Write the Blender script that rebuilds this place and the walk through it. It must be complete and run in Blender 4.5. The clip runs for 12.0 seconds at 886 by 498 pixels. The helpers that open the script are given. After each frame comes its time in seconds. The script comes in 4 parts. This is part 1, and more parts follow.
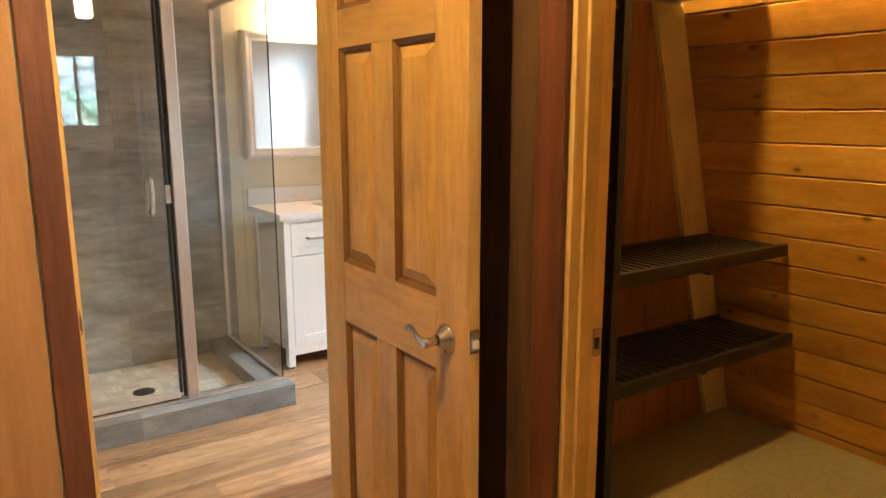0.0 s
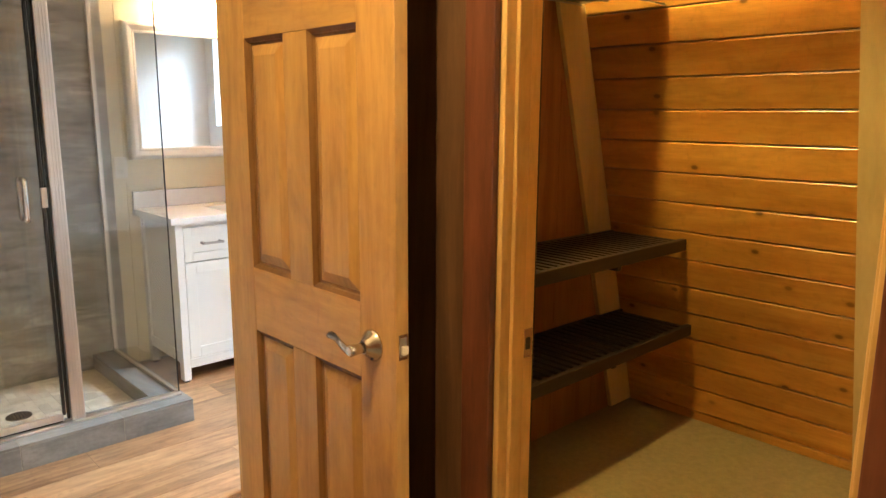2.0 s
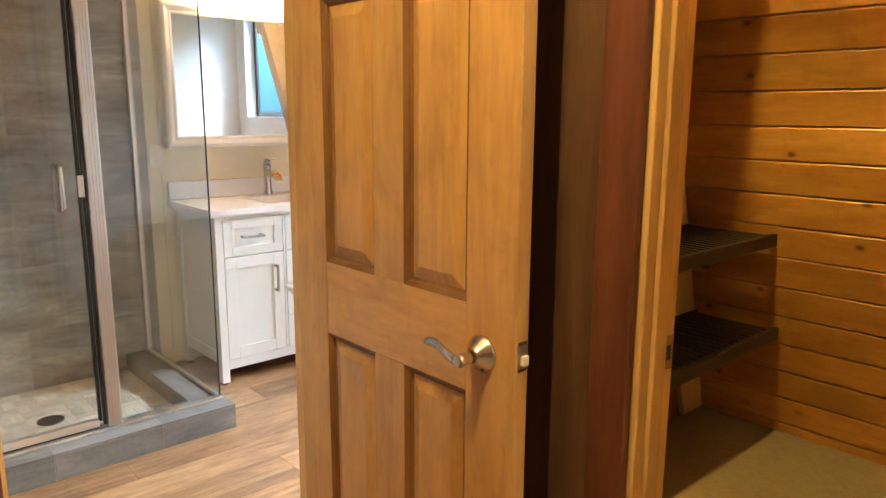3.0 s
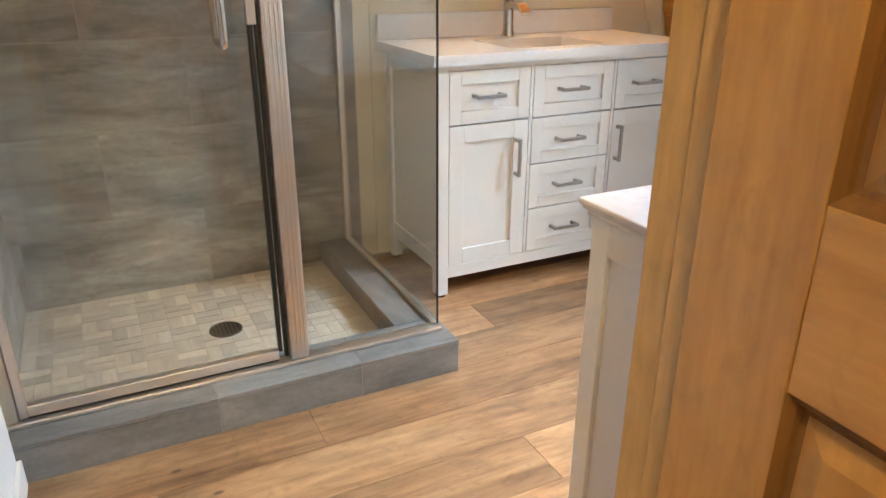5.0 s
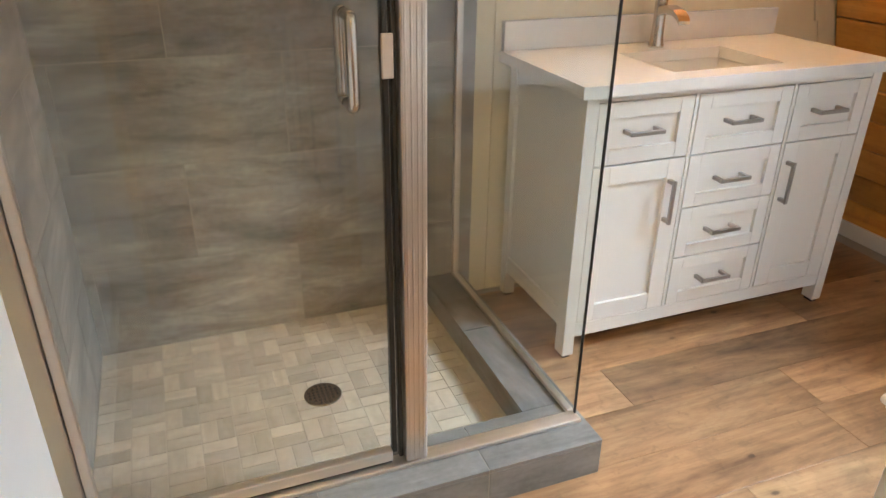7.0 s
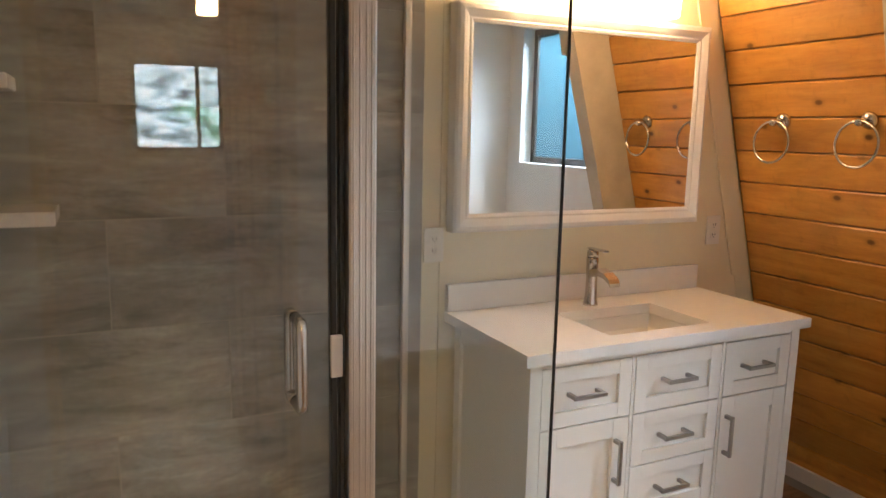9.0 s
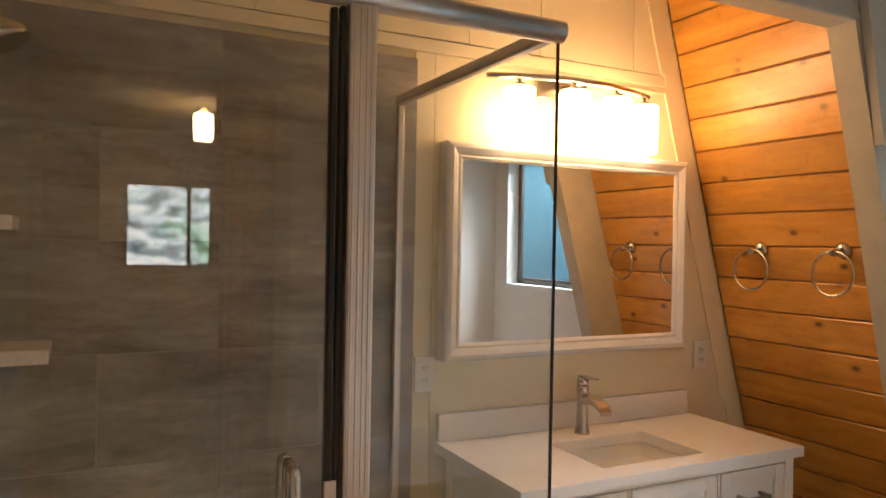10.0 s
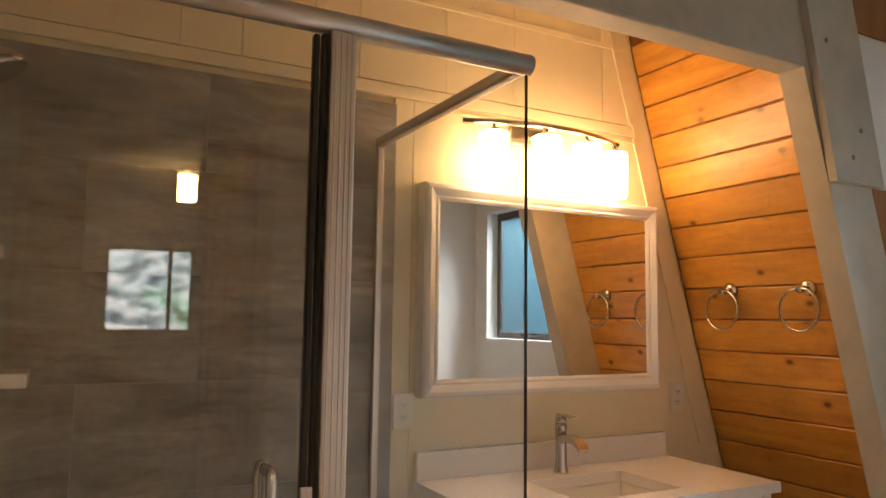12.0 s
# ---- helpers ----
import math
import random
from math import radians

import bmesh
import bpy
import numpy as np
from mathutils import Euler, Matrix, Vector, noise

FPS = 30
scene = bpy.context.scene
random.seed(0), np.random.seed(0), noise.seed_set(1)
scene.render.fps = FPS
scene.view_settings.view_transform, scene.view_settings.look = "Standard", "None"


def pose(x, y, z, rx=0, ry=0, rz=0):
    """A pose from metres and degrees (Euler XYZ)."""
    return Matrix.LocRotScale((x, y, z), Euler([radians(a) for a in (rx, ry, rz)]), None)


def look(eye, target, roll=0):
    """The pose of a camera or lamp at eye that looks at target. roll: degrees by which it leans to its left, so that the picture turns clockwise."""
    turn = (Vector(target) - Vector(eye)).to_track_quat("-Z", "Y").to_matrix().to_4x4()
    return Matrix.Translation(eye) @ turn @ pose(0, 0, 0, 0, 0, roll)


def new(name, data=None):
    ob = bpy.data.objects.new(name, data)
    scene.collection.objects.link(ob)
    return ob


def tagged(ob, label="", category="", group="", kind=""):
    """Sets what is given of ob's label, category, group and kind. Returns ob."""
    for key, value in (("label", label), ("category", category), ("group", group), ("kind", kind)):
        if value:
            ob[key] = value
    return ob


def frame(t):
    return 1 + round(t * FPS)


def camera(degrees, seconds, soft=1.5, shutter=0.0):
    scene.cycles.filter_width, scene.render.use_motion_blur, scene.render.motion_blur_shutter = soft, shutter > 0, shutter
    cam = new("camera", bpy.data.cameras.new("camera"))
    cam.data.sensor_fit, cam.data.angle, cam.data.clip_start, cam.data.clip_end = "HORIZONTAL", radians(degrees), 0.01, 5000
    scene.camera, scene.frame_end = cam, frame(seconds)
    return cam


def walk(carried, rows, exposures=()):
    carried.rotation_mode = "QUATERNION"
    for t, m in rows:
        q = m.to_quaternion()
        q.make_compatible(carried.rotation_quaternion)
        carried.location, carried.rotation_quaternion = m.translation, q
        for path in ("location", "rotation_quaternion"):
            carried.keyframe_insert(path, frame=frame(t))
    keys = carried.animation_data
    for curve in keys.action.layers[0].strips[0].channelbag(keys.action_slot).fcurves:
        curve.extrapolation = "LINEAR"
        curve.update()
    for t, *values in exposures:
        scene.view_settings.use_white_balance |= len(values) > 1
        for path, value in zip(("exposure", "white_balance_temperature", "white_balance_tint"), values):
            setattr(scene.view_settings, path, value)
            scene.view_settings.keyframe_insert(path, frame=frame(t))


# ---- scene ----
cam = camera(63.8, 12.0)
METRES, EYE, TILT, LEAN, TURN = 2.7, 1.43, 0.0, 0.0, -34.1
ROWS = [
    (0.0, 0.0, 0.0, 0.0, -0.02, -10.94, 0.1),
    (0.5, 0.0102, 0.0219, -0.0016, -3.07, -10.77, -0.07),
    (1.0, 0.0045, 0.0225, -0.0015, -5.62, -10.77, -0.18),
    (1.5, -0.0001, 0.0177, -0.0003, -7.75, -10.78, -0.22),
    (2.0, -0.0274, 0.0283, -0.0055, -8.88, -10.8, -0.32),
    (2.5, -0.0547, 0.0509, -0.0075, -9.21, -10.85, -0.36),
    (3.0, -0.0882, 0.1263, -0.0276, -7.72, -10.98, -0.34),
    (3.5, -0.1326, 0.2285, -0.046, -3.74, -11.16, -0.3),
    (5.5, -0.2156, 0.6012, -0.0956, 10.58, -25.69, -0.12),
    (6.0, -0.2454, 0.6457, -0.0879, 12.41, -26.96, -0.34),
    (6.5, -0.2911, 0.6758, -0.0606, 13.56, -27.17, -0.48),
    (8.5, -0.3067, 0.7111, 0.0052, 9.68, -15.0, -1.04),
    (9.0, -0.3086, 0.7043, 0.02, 8.64, -9.37, -1.14),
    (9.5, -0.3094, 0.7003, 0.0311, 7.96, -4.32, -1.12),
    (10.0, -0.313, 0.6925, 0.0428, 7.5, -0.39, -1.04),
    (10.5, -0.3138, 0.6867, 0.0523, 7.07, 4.39, -0.96),
    (11.0, -0.3143, 0.691, 0.0421, 6.73, 7.8, -0.93),
    (11.5, -0.3104, 0.6928, 0.0157, 6.32, 8.37, -0.84),
    (12.0, -0.3045, 0.6734, -0.0024, 6.09, 5.56, -0.77),
]
walk(cam, [(t, pose(0, 0, EYE, TILT, LEAN, TURN) @ pose(METRES * x, METRES * y, METRES * z, 90 + pitch, roll, yaw)) for t, x, y, z, yaw, pitch, roll in ROWS],
     [(0.0, 1.5, 6600, 11), (1.0, 1.65, 6350, 10), (3.7, 1.5, 6300, 10), (5.5, 1.35, 6350, 10), (6.5, 1.35, 6450, 10), (8.5, 0.98, 6700, 12), (9.5, 0.7, 7150, 17), (10.5, 0.38, 8150, 20), (12.0, 0.42, 8150, 20)])

# ---- world, sun, exposure ----
world = bpy.data.worlds.new("world")
scene.world = world
world.use_nodes = True
wnt = world.node_tree
sky = wnt.nodes.new("ShaderNodeTexSky")
sky.sky_type = "NISHITA"
sky.sun_disc = False
sky.sun_elevation = radians(50)
sky.sun_rotation = radians(-60)
wnt.links.new(sky.outputs[0], wnt.nodes["Background"].inputs[0])
wnt.nodes["Background"].inputs[1].default_value = 0.12
sun_data = bpy.data.lights.new("sun", "SUN")
sun_data.energy, sun_data.angle, sun_data.color = 3.0, radians(0.5), (1.0, 0.95, 0.86)
sun = new("sun", sun_data)
sun.matrix_world = look((-6.0, 3.5, 9.0), (0, 0, 0))
scene.view_settings.exposure = 0.0


def area(name, m, sx, sy, power, colour):
    d = bpy.data.lights.new(name, "AREA")
    d.shape, d.size, d.size_y, d.energy, d.color = "RECTANGLE", sx, sy, power, colour
    o = new(name, d)
    o.matrix_world = m
    return o


# sky light that falls in through the dormer window
area("daylight_dormer", look((3.55, 2.62, 2.72), (2.3, 2.62, 1.1)), 1.1, 1.1, 270, (0.68, 0.84, 1.0))

# ---- materials ----


def mat(name):
    m = bpy.data.materials.new(name)
    m.use_nodes = True
    return m, m.node_tree, m.node_tree.nodes["Principled BSDF"]


def nd(nt, kind, **props):
    n = nt.nodes.new("ShaderNode" + kind)
    for k, v in props.items():
        if k == "operation":
            n.operation = v
        elif k == "data_type":
            n.data_type = v
        elif k == "blend_type":
            n.blend_type = v
        elif k == "feature":
            n.feature = v
    return n


def ramp(nt, fac, stops):
    r = nd(nt, "ValToRGB")
    e = r.color_ramp.elements
    while len(e) < len(stops):
        e.new(0.5)
    for el, (p, c) in zip(e, stops):
        el.position, el.color = p, (c[0], c[1], c[2], 1) if not isinstance(c, (int, float)) else (c, c, c, 1)
    nt.links.new(fac, r.inputs[0])
    return r.outputs[0]


def mixc(nt, fac, a, b, how="MIX"):
    n = nd(nt, "Mix", data_type="RGBA", blend_type=how)
    for sock, v in ((n.inputs[0], fac), (n.inputs[6], a), (n.inputs[7], b)):
        if isinstance(v, (int, float)):
            sock.default_value = v
        elif isinstance(v, tuple):
            sock.default_value = (*v, 1)
        else:
            nt.links.new(v, sock)
    return n.outputs[2]


def coords(nt, scale, jitter=True):
    """Object coordinates in metres, shifted at random from object to object."""
    tc = nd(nt, "TexCoord")
    src = tc.outputs["Object"]
    if jitter:
        oi = nd(nt, "ObjectInfo")
        mul = nd(nt, "Math", operation="MULTIPLY")
        mul.inputs[1].default_value = 37.0
        nt.links.new(oi.outputs["Random"], mul.inputs[0])
        add = nd(nt, "VectorMath", operation="ADD")
        nt.links.new(src, add.inputs[0])
        nt.links.new(mul.outputs[0], add.inputs[1])
        src = add.outputs[0]
    mp = nd(nt, "Mapping")
    mp.inputs["Scale"].default_value = scale
    nt.links.new(src, mp.inputs[0])
    return mp.outputs[0]


def noise_tex(nt, vec, scale, detail=6, rough=0.6, dist=0.0):
    n = nd(nt, "TexNoise")
    n.inputs["Scale"].default_value, n.inputs["Detail"].default_value = scale, detail
    n.inputs["Roughness"].default_value, n.inputs["Distortion"].default_value = rough, dist
    nt.links.new(vec, n.inputs["Vector"])
    return n.outputs[0]


def bump(nt, bsdf, h, strength, dist=0.002):
    b = nd(nt, "Bump")
    b.inputs["Strength"].default_value, b.inputs["Distance"].default_value = strength, dist
    nt.links.new(h, b.inputs["Height"])
    nt.links.new(b.outputs[0], bsdf.inputs["Normal"])


AX = {"x": (1, 9, 9), "y": (9, 1, 9), "z": (9, 9, 1)}


def wood(name, dark, mid, light, axis, rough=0.4, knots=0.0, vary=0.25, coarse=1.6, coat=0.0, blotch=0.0):
    m, nt, b = mat(name)
    v = coords(nt, AX[axis])
    g = noise_tex(nt, v, coarse, 8, 0.62, 1.2)
    fine = noise_tex(nt, v, coarse * 9, 4, 0.6)
    col = ramp(nt, g, [(0.3, dark), (0.5, mid), (0.72, light)])
    col = mixc(nt, 0.22, col, ramp(nt, fine, [(0.35, dark), (0.65, light)]))
    if blotch:
        cloud = noise_tex(nt, coords(nt, tuple(1.0 if c == 1 else 2.2 for c in AX[axis])), 5.0, 5, 0.62, 0.7)
        col = mixc(nt, 1.0, col, ramp(nt, cloud, [(0.33, 1 - blotch), (0.5, 1.0), (0.68, 1 + blotch * 0.7)]), "MULTIPLY")
        curl = noise_tex(nt, coords(nt, (16, 16, 9)), 2.2, 3, 0.5, 0.5)
        col = mixc(nt, 1.0, col, ramp(nt, curl, [(0.30, 1 - blotch * 0.7), (0.42, 1.0)]), "MULTIPLY")
    if vary:
        oi = nd(nt, "ObjectInfo")
        tone = ramp(nt, oi.outputs["Random"], [(0.0, 1 - vary), (1.0, 1 + vary * 0.35)])
        col = mixc(nt, 1.0, col, tone, "MULTIPLY")
    if knots:
        sx = nd(nt, "SeparateXYZ")
        nt.links.new(coords(nt, (1, 1, 1)), sx.inputs[0])
        cx = nd(nt, "CombineXYZ")
        along, across, squash = {"x": (0, 1, 2.0), "y": (1, 2, 1.6), "z": (2, 1, 2.0)}[axis]
        sq = nd(nt, "Math", operation="MULTIPLY")
        sq.inputs[1].default_value = squash
        nt.links.new(sx.outputs[across], sq.inputs[0])
        nt.links.new(sx.outputs[along], cx.inputs[0])
        nt.links.new(sq.outputs[0], cx.inputs[1])
        vo = nd(nt, "TexVoronoi")
        vo.voronoi_dimensions = "2D"
        nt.links.new(cx.outputs[0], vo.inputs["Vector"])
        vo.inputs["Scale"].default_value = 4.5
        k = ramp(nt, vo.outputs["Distance"], [(0.0, 1.0), (0.05 * knots, 0.9), (0.085 * knots, 0.25), (0.16 * knots, 0.0)])
        sp = nd(nt, "SeparateColor")
        nt.links.new(vo.outputs["Color"], sp.inputs[0])
        pick = nd(nt, "Math", operation="MULTIPLY")
        nt.links.new(ramp(nt, sp.outputs[0], [(0.56, 0.0), (0.80, 1.0)] if knots > 0.9 else [(0.84, 0.0), (0.90, 0.8)]), pick.inputs[0])
        nt.links.new(k, pick.inputs[1])
        col = mixc(nt, pick.outputs[0], col, tuple(c * 0.28 for c in dark))
    nt.links.new(col, b.inputs["Base Color"])
    b.inputs["Roughness"].default_value = rough
    b.inputs["Coat Weight"].default_value = coat
    b.inputs["Coat Roughness"].default_value = 0.25
    bump(nt, b, fine, 0.12)
    return m


def paint(name, colour, rough=0.5, mottle=0.06, bumpy=0.08, metal=0.0, scale=5.0):
    m, nt, b = mat(name)
    v = coords(nt, (1, 1, 1))
    n = noise_tex(nt, v, scale, 5, 0.6)
    lo = tuple(c * (1 - mottle) for c in colour)
    hi = tuple(min(1, c * (1 + mottle)) for c in colour)
    nt.links.new(ramp(nt, n, [(0.3, lo), (0.7, hi)]), b.inputs["Base Color"])
    b.inputs["Roughness"].default_value, b.inputs["Metallic"].default_value = rough, metal
    fine = noise_tex(nt, v, 160, 3, 0.6)
    bump(nt, b, fine, bumpy, 0.001)
    return m


def streaky(name, stops, axis, rough=0.45, vary=0.12, scale=2.2, stretch=5.0, patch=0.0):
    """Striated stone: drawn-out clouds, finer veins across them and pale or dark patches."""
    m, nt, b = mat(name)
    k = "xyz".index(axis)
    v = coords(nt, tuple(1.0 if i == k else stretch for i in range(3)))
    n = noise_tex(nt, v, scale, 10, 0.68, 0.5)
    v2 = coords(nt, tuple(2.0 if i == k else stretch * 3 for i in range(3)))
    f = noise_tex(nt, v2, 2.0, 5, 0.65, 0.4)
    grain = noise_tex(nt, coords(nt, (1, 1, 1)), 55, 4, 0.65)
    col = ramp(nt, n, stops)
    col = mixc(nt, 0.17, col, ramp(nt, f, [(0.36, stops[0][1]), (0.64, stops[-1][1])]))
    if patch:
        big = noise_tex(nt, coords(nt, tuple(1.0 if i == k else 2.2 for i in range(3))), 2.6, 5, 0.6, 0.8)
        col = mixc(nt, 1.0, col, ramp(nt, big, [(0.34, 1 - patch), (0.66, 1 + patch * 0.6)]), "MULTIPLY")
    col = mixc(nt, 1.0, col, ramp(nt, grain, [(0.3, 0.88), (0.7, 1.06)]), "MULTIPLY")
    oi = nd(nt, "ObjectInfo")
    col = mixc(nt, 1.0, col, ramp(nt, oi.outputs["Random"], [(0, 1 - vary), (1, 1 + vary * 0.4)]), "MULTIPLY")
    nt.links.new(col, b.inputs["Base Color"])
    nt.links.new(ramp(nt, grain, [(0.3, rough * 0.85), (0.7, rough * 1.15)]), b.inputs["Roughness"])
    bump(nt, b, f, 0.10, 0.001)
    return m


def brushed(name, colour, rough=0.3):
    m, nt, b = mat(name)
    b.inputs["Metallic"].default_value = 1.0
    v = coords(nt, (1, 1, 1))
    n = noise_tex(nt, v, 14, 3, 0.5)
    nt.links.new(ramp(nt, n, [(0.3, tuple(c * 0.95 for c in colour)), (0.7, colour)]), b.inputs["Base Color"])
    nt.links.new(ramp(nt, n, [(0.3, rough * 0.96), (0.7, rough * 1.04)]), b.inputs["Roughness"])
    return m


def glowing(name, colour, strength):
    m, nt, b = mat(name)
    b.inputs["Base Color"].default_value = (0.9, 0.88, 0.84, 1)
    b.inputs["Emission Color"].default_value = (*colour, 1)
    b.inputs["Emission Strength"].default_value = strength
    return m


def glass(name, tint, gloss=0.045):
    m = bpy.data.materials.new(name)
    m.use_nodes = True
    nt = m.node_tree
    nt.nodes.clear()
    out, tr, gl, mx, lw = (nd(nt, k) for k in ("OutputMaterial", "BsdfTransparent", "BsdfGlossy", "MixShader", "LayerWeight"))
    tr.inputs[0].default_value = (*tint, 1)
    gl.inputs["Roughness"].default_value = 0.0
    lw.inputs[0].default_value = 0.5
    pw = nd(nt, "Math", operation="POWER")
    pw.inputs[1].default_value = 5.0
    nt.links.new(lw.outputs["Facing"], pw.inputs[0])
    fr = nd(nt, "Math", operation="MULTIPLY_ADD")
    fr.inputs[1].default_value, fr.inputs[2].default_value = 0.95, gloss
    nt.links.new(pw.outputs[0], fr.inputs[0])
    nt.links.new(fr.outputs[0], mx.inputs[0])
    nt.links.new(tr.outputs[0], mx.inputs[1])
    nt.links.new(gl.outputs[0], mx.inputs[2])
    nt.links.new(mx.outputs[0], out.inputs[0])
    return m


M_CEDAR = wood("cedar_boards", (0.48, 0.195, 0.036), (0.62, 0.285, 0.055), (0.74, 0.39, 0.09), "y", 0.33, 0.95, 0.26, 0.9, 0.25, 0.14)
M_DOOR = wood("door_pine", (0.40, 0.215, 0.058), (0.56, 0.335, 0.105), (0.64, 0.40, 0.14), "z", 0.42, 0.0, 0.12, 0.9, 0.15, 0.13)
M_DOOR_X = wood("door_pine_cross", (0.40, 0.215, 0.058), (0.56, 0.335, 0.105), (0.64, 0.40, 0.14), "y", 0.42, 0.0, 0.12, 0.9, 0.15, 0.13)
# darker tone for the channel faces round each door panel
M_DOOR_GROOVE = wood("door_pine_dark_groove", (0.13, 0.06, 0.018), (0.20, 0.10, 0.03), (0.28, 0.15, 0.045), "z", 0.45, 0.0, 0.0, 1.3, 0.1)
M_JAMB = wood("jamb_fir", (0.56, 0.35, 0.115), (0.74, 0.49, 0.18), (0.80, 0.57, 0.25), "z", 0.42, 0.0, 0.1, 1.2, 0.1, 0.12)
M_CASING = wood("casing_redwood", (0.09, 0.028, 0.014), (0.15, 0.05, 0.025), (0.22, 0.08, 0.04), "z", 0.5, 0.0, 0.15, 1.2, 0.0, 0.1)
M_PANELLING = wood("hall_panelling", (0.32, 0.155, 0.065), (0.42, 0.22, 0.10), (0.48, 0.27, 0.13), "z", 0.5, 0.0, 0.15, 0.9)
M_DARKWOOD = wood("dark_panelling", (0.075, 0.038, 0.019), (0.13, 0.068, 0.033), (0.185, 0.10, 0.048), "z", 0.5, 0.0, 0.25, 1.0, 0.0, 0.1)
M_CLOSETBACK = wood("closet_plywood", (0.22, 0.085, 0.03), (0.32, 0.14, 0.05), (0.40, 0.19, 0.07), "z", 0.55, 0.0, 0.3, 0.9)
M_RAFTER_PLY = wood("pale_board", (0.58, 0.44, 0.22), (0.66, 0.51, 0.27), (0.71, 0.56, 0.31), "z", 0.55, 0.0, 0.05, 0.8)
M_SHELFWOOD = wood("espresso_slats", (0.011, 0.006, 0.004), (0.022, 0.012, 0.008), (0.038, 0.021, 0.014), "x", 0.45, 0.0, 0.2, 1.2)
M_PLANK = wood("vinyl_plank", (0.13, 0.055, 0.024), (0.44, 0.235, 0.112), (0.72, 0.45, 0.23), "x", 0.36, 0.8, 0.38, 0.62, 0.1, 0.24)
TILE_STOPS = [(0.30, (0.15, 0.14, 0.122)), (0.45, (0.29, 0.275, 0.243)), (0.57, (0.345, 0.328, 0.29)), (0.72, (0.55, 0.53, 0.48))]
# same tile, with the shade on the curb put into darker, greyer stops
CURB_SHADED_STOPS = [(0.28, (0.12, 0.119, 0.116)), (0.45, (0.205, 0.202, 0.197)), (0.60, (0.258, 0.254, 0.247)), (0.75, (0.41, 0.40, 0.388))]
M_TILE = streaky("grey_striated_tile", TILE_STOPS, "x", 0.42, 0.12, 1.9, 4.6, 0.30)
M_TILE_Y = streaky("grey_striated_tile_side", TILE_STOPS, "y", 0.42, 0.12, 1.9, 4.6, 0.30)
M_CURB_SHADED = streaky("shaded_curb_tile", CURB_SHADED_STOPS, "x", 0.38, 0.08, 2.4, 4.0, 0.20)
M_CURB_SHADED_Y = streaky("shaded_curb_tile_side", CURB_SHADED_STOPS, "y", 0.38, 0.08, 2.4, 4.0, 0.20)
M_MOSAIC_X = streaky("mosaic_stone", [(0.25, (0.46, 0.40, 0.30)), (0.5, (0.62, 0.565, 0.46)), (0.75, (0.72, 0.67, 0.57))], "x", 0.5, 0.22, 4.0)
M_MOSAIC_Y = streaky("mosaic_stone_cross", [(0.25, (0.46, 0.40, 0.30)), (0.5, (0.62, 0.565, 0.46)), (0.75, (0.72, 0.67, 0.57))], "y", 0.5, 0.22, 4.0)
M_GROUT = paint("grout", (0.52, 0.48, 0.40), 0.8)
M_GROUT_DARK = paint("grey_grout", (0.30, 0.28, 0.25), 0.8)
M_GROUT_TILE = paint("tile_grout", (0.34, 0.315, 0.27), 0.8)
M_WHITE = paint("white_lacquer", (0.80, 0.79, 0.76), 0.35, 0.02, 0.03)
M_QUARTZ = paint("white_quartz", (0.82, 0.81, 0.79), 0.22, 0.02, 0.01, 0, 30)
M_CREAM = paint("cream_wall_paint", (0.82, 0.735, 0.52), 0.5, 0.03, 0.06)
M_WALL = paint("white_wall_paint", (0.76, 0.76, 0.74), 0.6, 0.03, 0.08)
M_BEAM = paint("grey_beam_paint", (0.46, 0.425, 0.345), 0.55, 0.10, 0.15, 0, 8)
M_CEIL = paint("ceiling_paint", (0.72, 0.66, 0.55), 0.7, 0.04, 0.1)
M_PORCELAIN = paint("porcelain", (0.84, 0.83, 0.80), 0.12, 0.01, 0.0)
M_OUTLET = paint("outlet_plastic", (0.82, 0.79, 0.70), 0.35, 0.02, 0.0)
M_CATCH = paint("catch_plastic", (0.52, 0.46, 0.42), 0.4, 0.02, 0.0)
M_SLOT = paint("dark_slots", (0.03, 0.03, 0.03), 0.6)
M_RUBBER = paint("black_seal", (0.015, 0.014, 0.013), 0.5)
M_NICKEL = brushed("brushed_nickel", (0.60, 0.565, 0.52), 0.25)
M_FRAME = brushed("satin_aluminium", (0.74, 0.69, 0.64), 0.38)
M_PULL = brushed("pewter_pull", (0.42, 0.40, 0.38), 0.32)
M_BRONZE = brushed("dark_drain", (0.16, 0.14, 0.12), 0.4)
M_MIRROR = brushed("silvered_mirror", (0.9, 0.9, 0.9), 0.0)
M_GLASS = glass("shower_glass", (0.985, 0.995, 0.99))
M_PANE = glass("window_glass", (0.95, 0.97, 0.98))
M_DARKFRAME = paint("bronze_window_frame", (0.05, 0.045, 0.04), 0.45)
M_SHADE = glowing("lit_frosted_shade", (1.0, 0.66, 0.37), 12.2)
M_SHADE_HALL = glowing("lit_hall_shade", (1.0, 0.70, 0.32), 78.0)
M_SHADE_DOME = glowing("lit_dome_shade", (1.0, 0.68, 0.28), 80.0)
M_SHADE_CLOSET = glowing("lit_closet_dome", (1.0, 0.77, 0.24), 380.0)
M_CARPET = paint("beige_carpet", (0.235, 0.172, 0.088), 0.95, 0.12, 0.5, 0, 40)


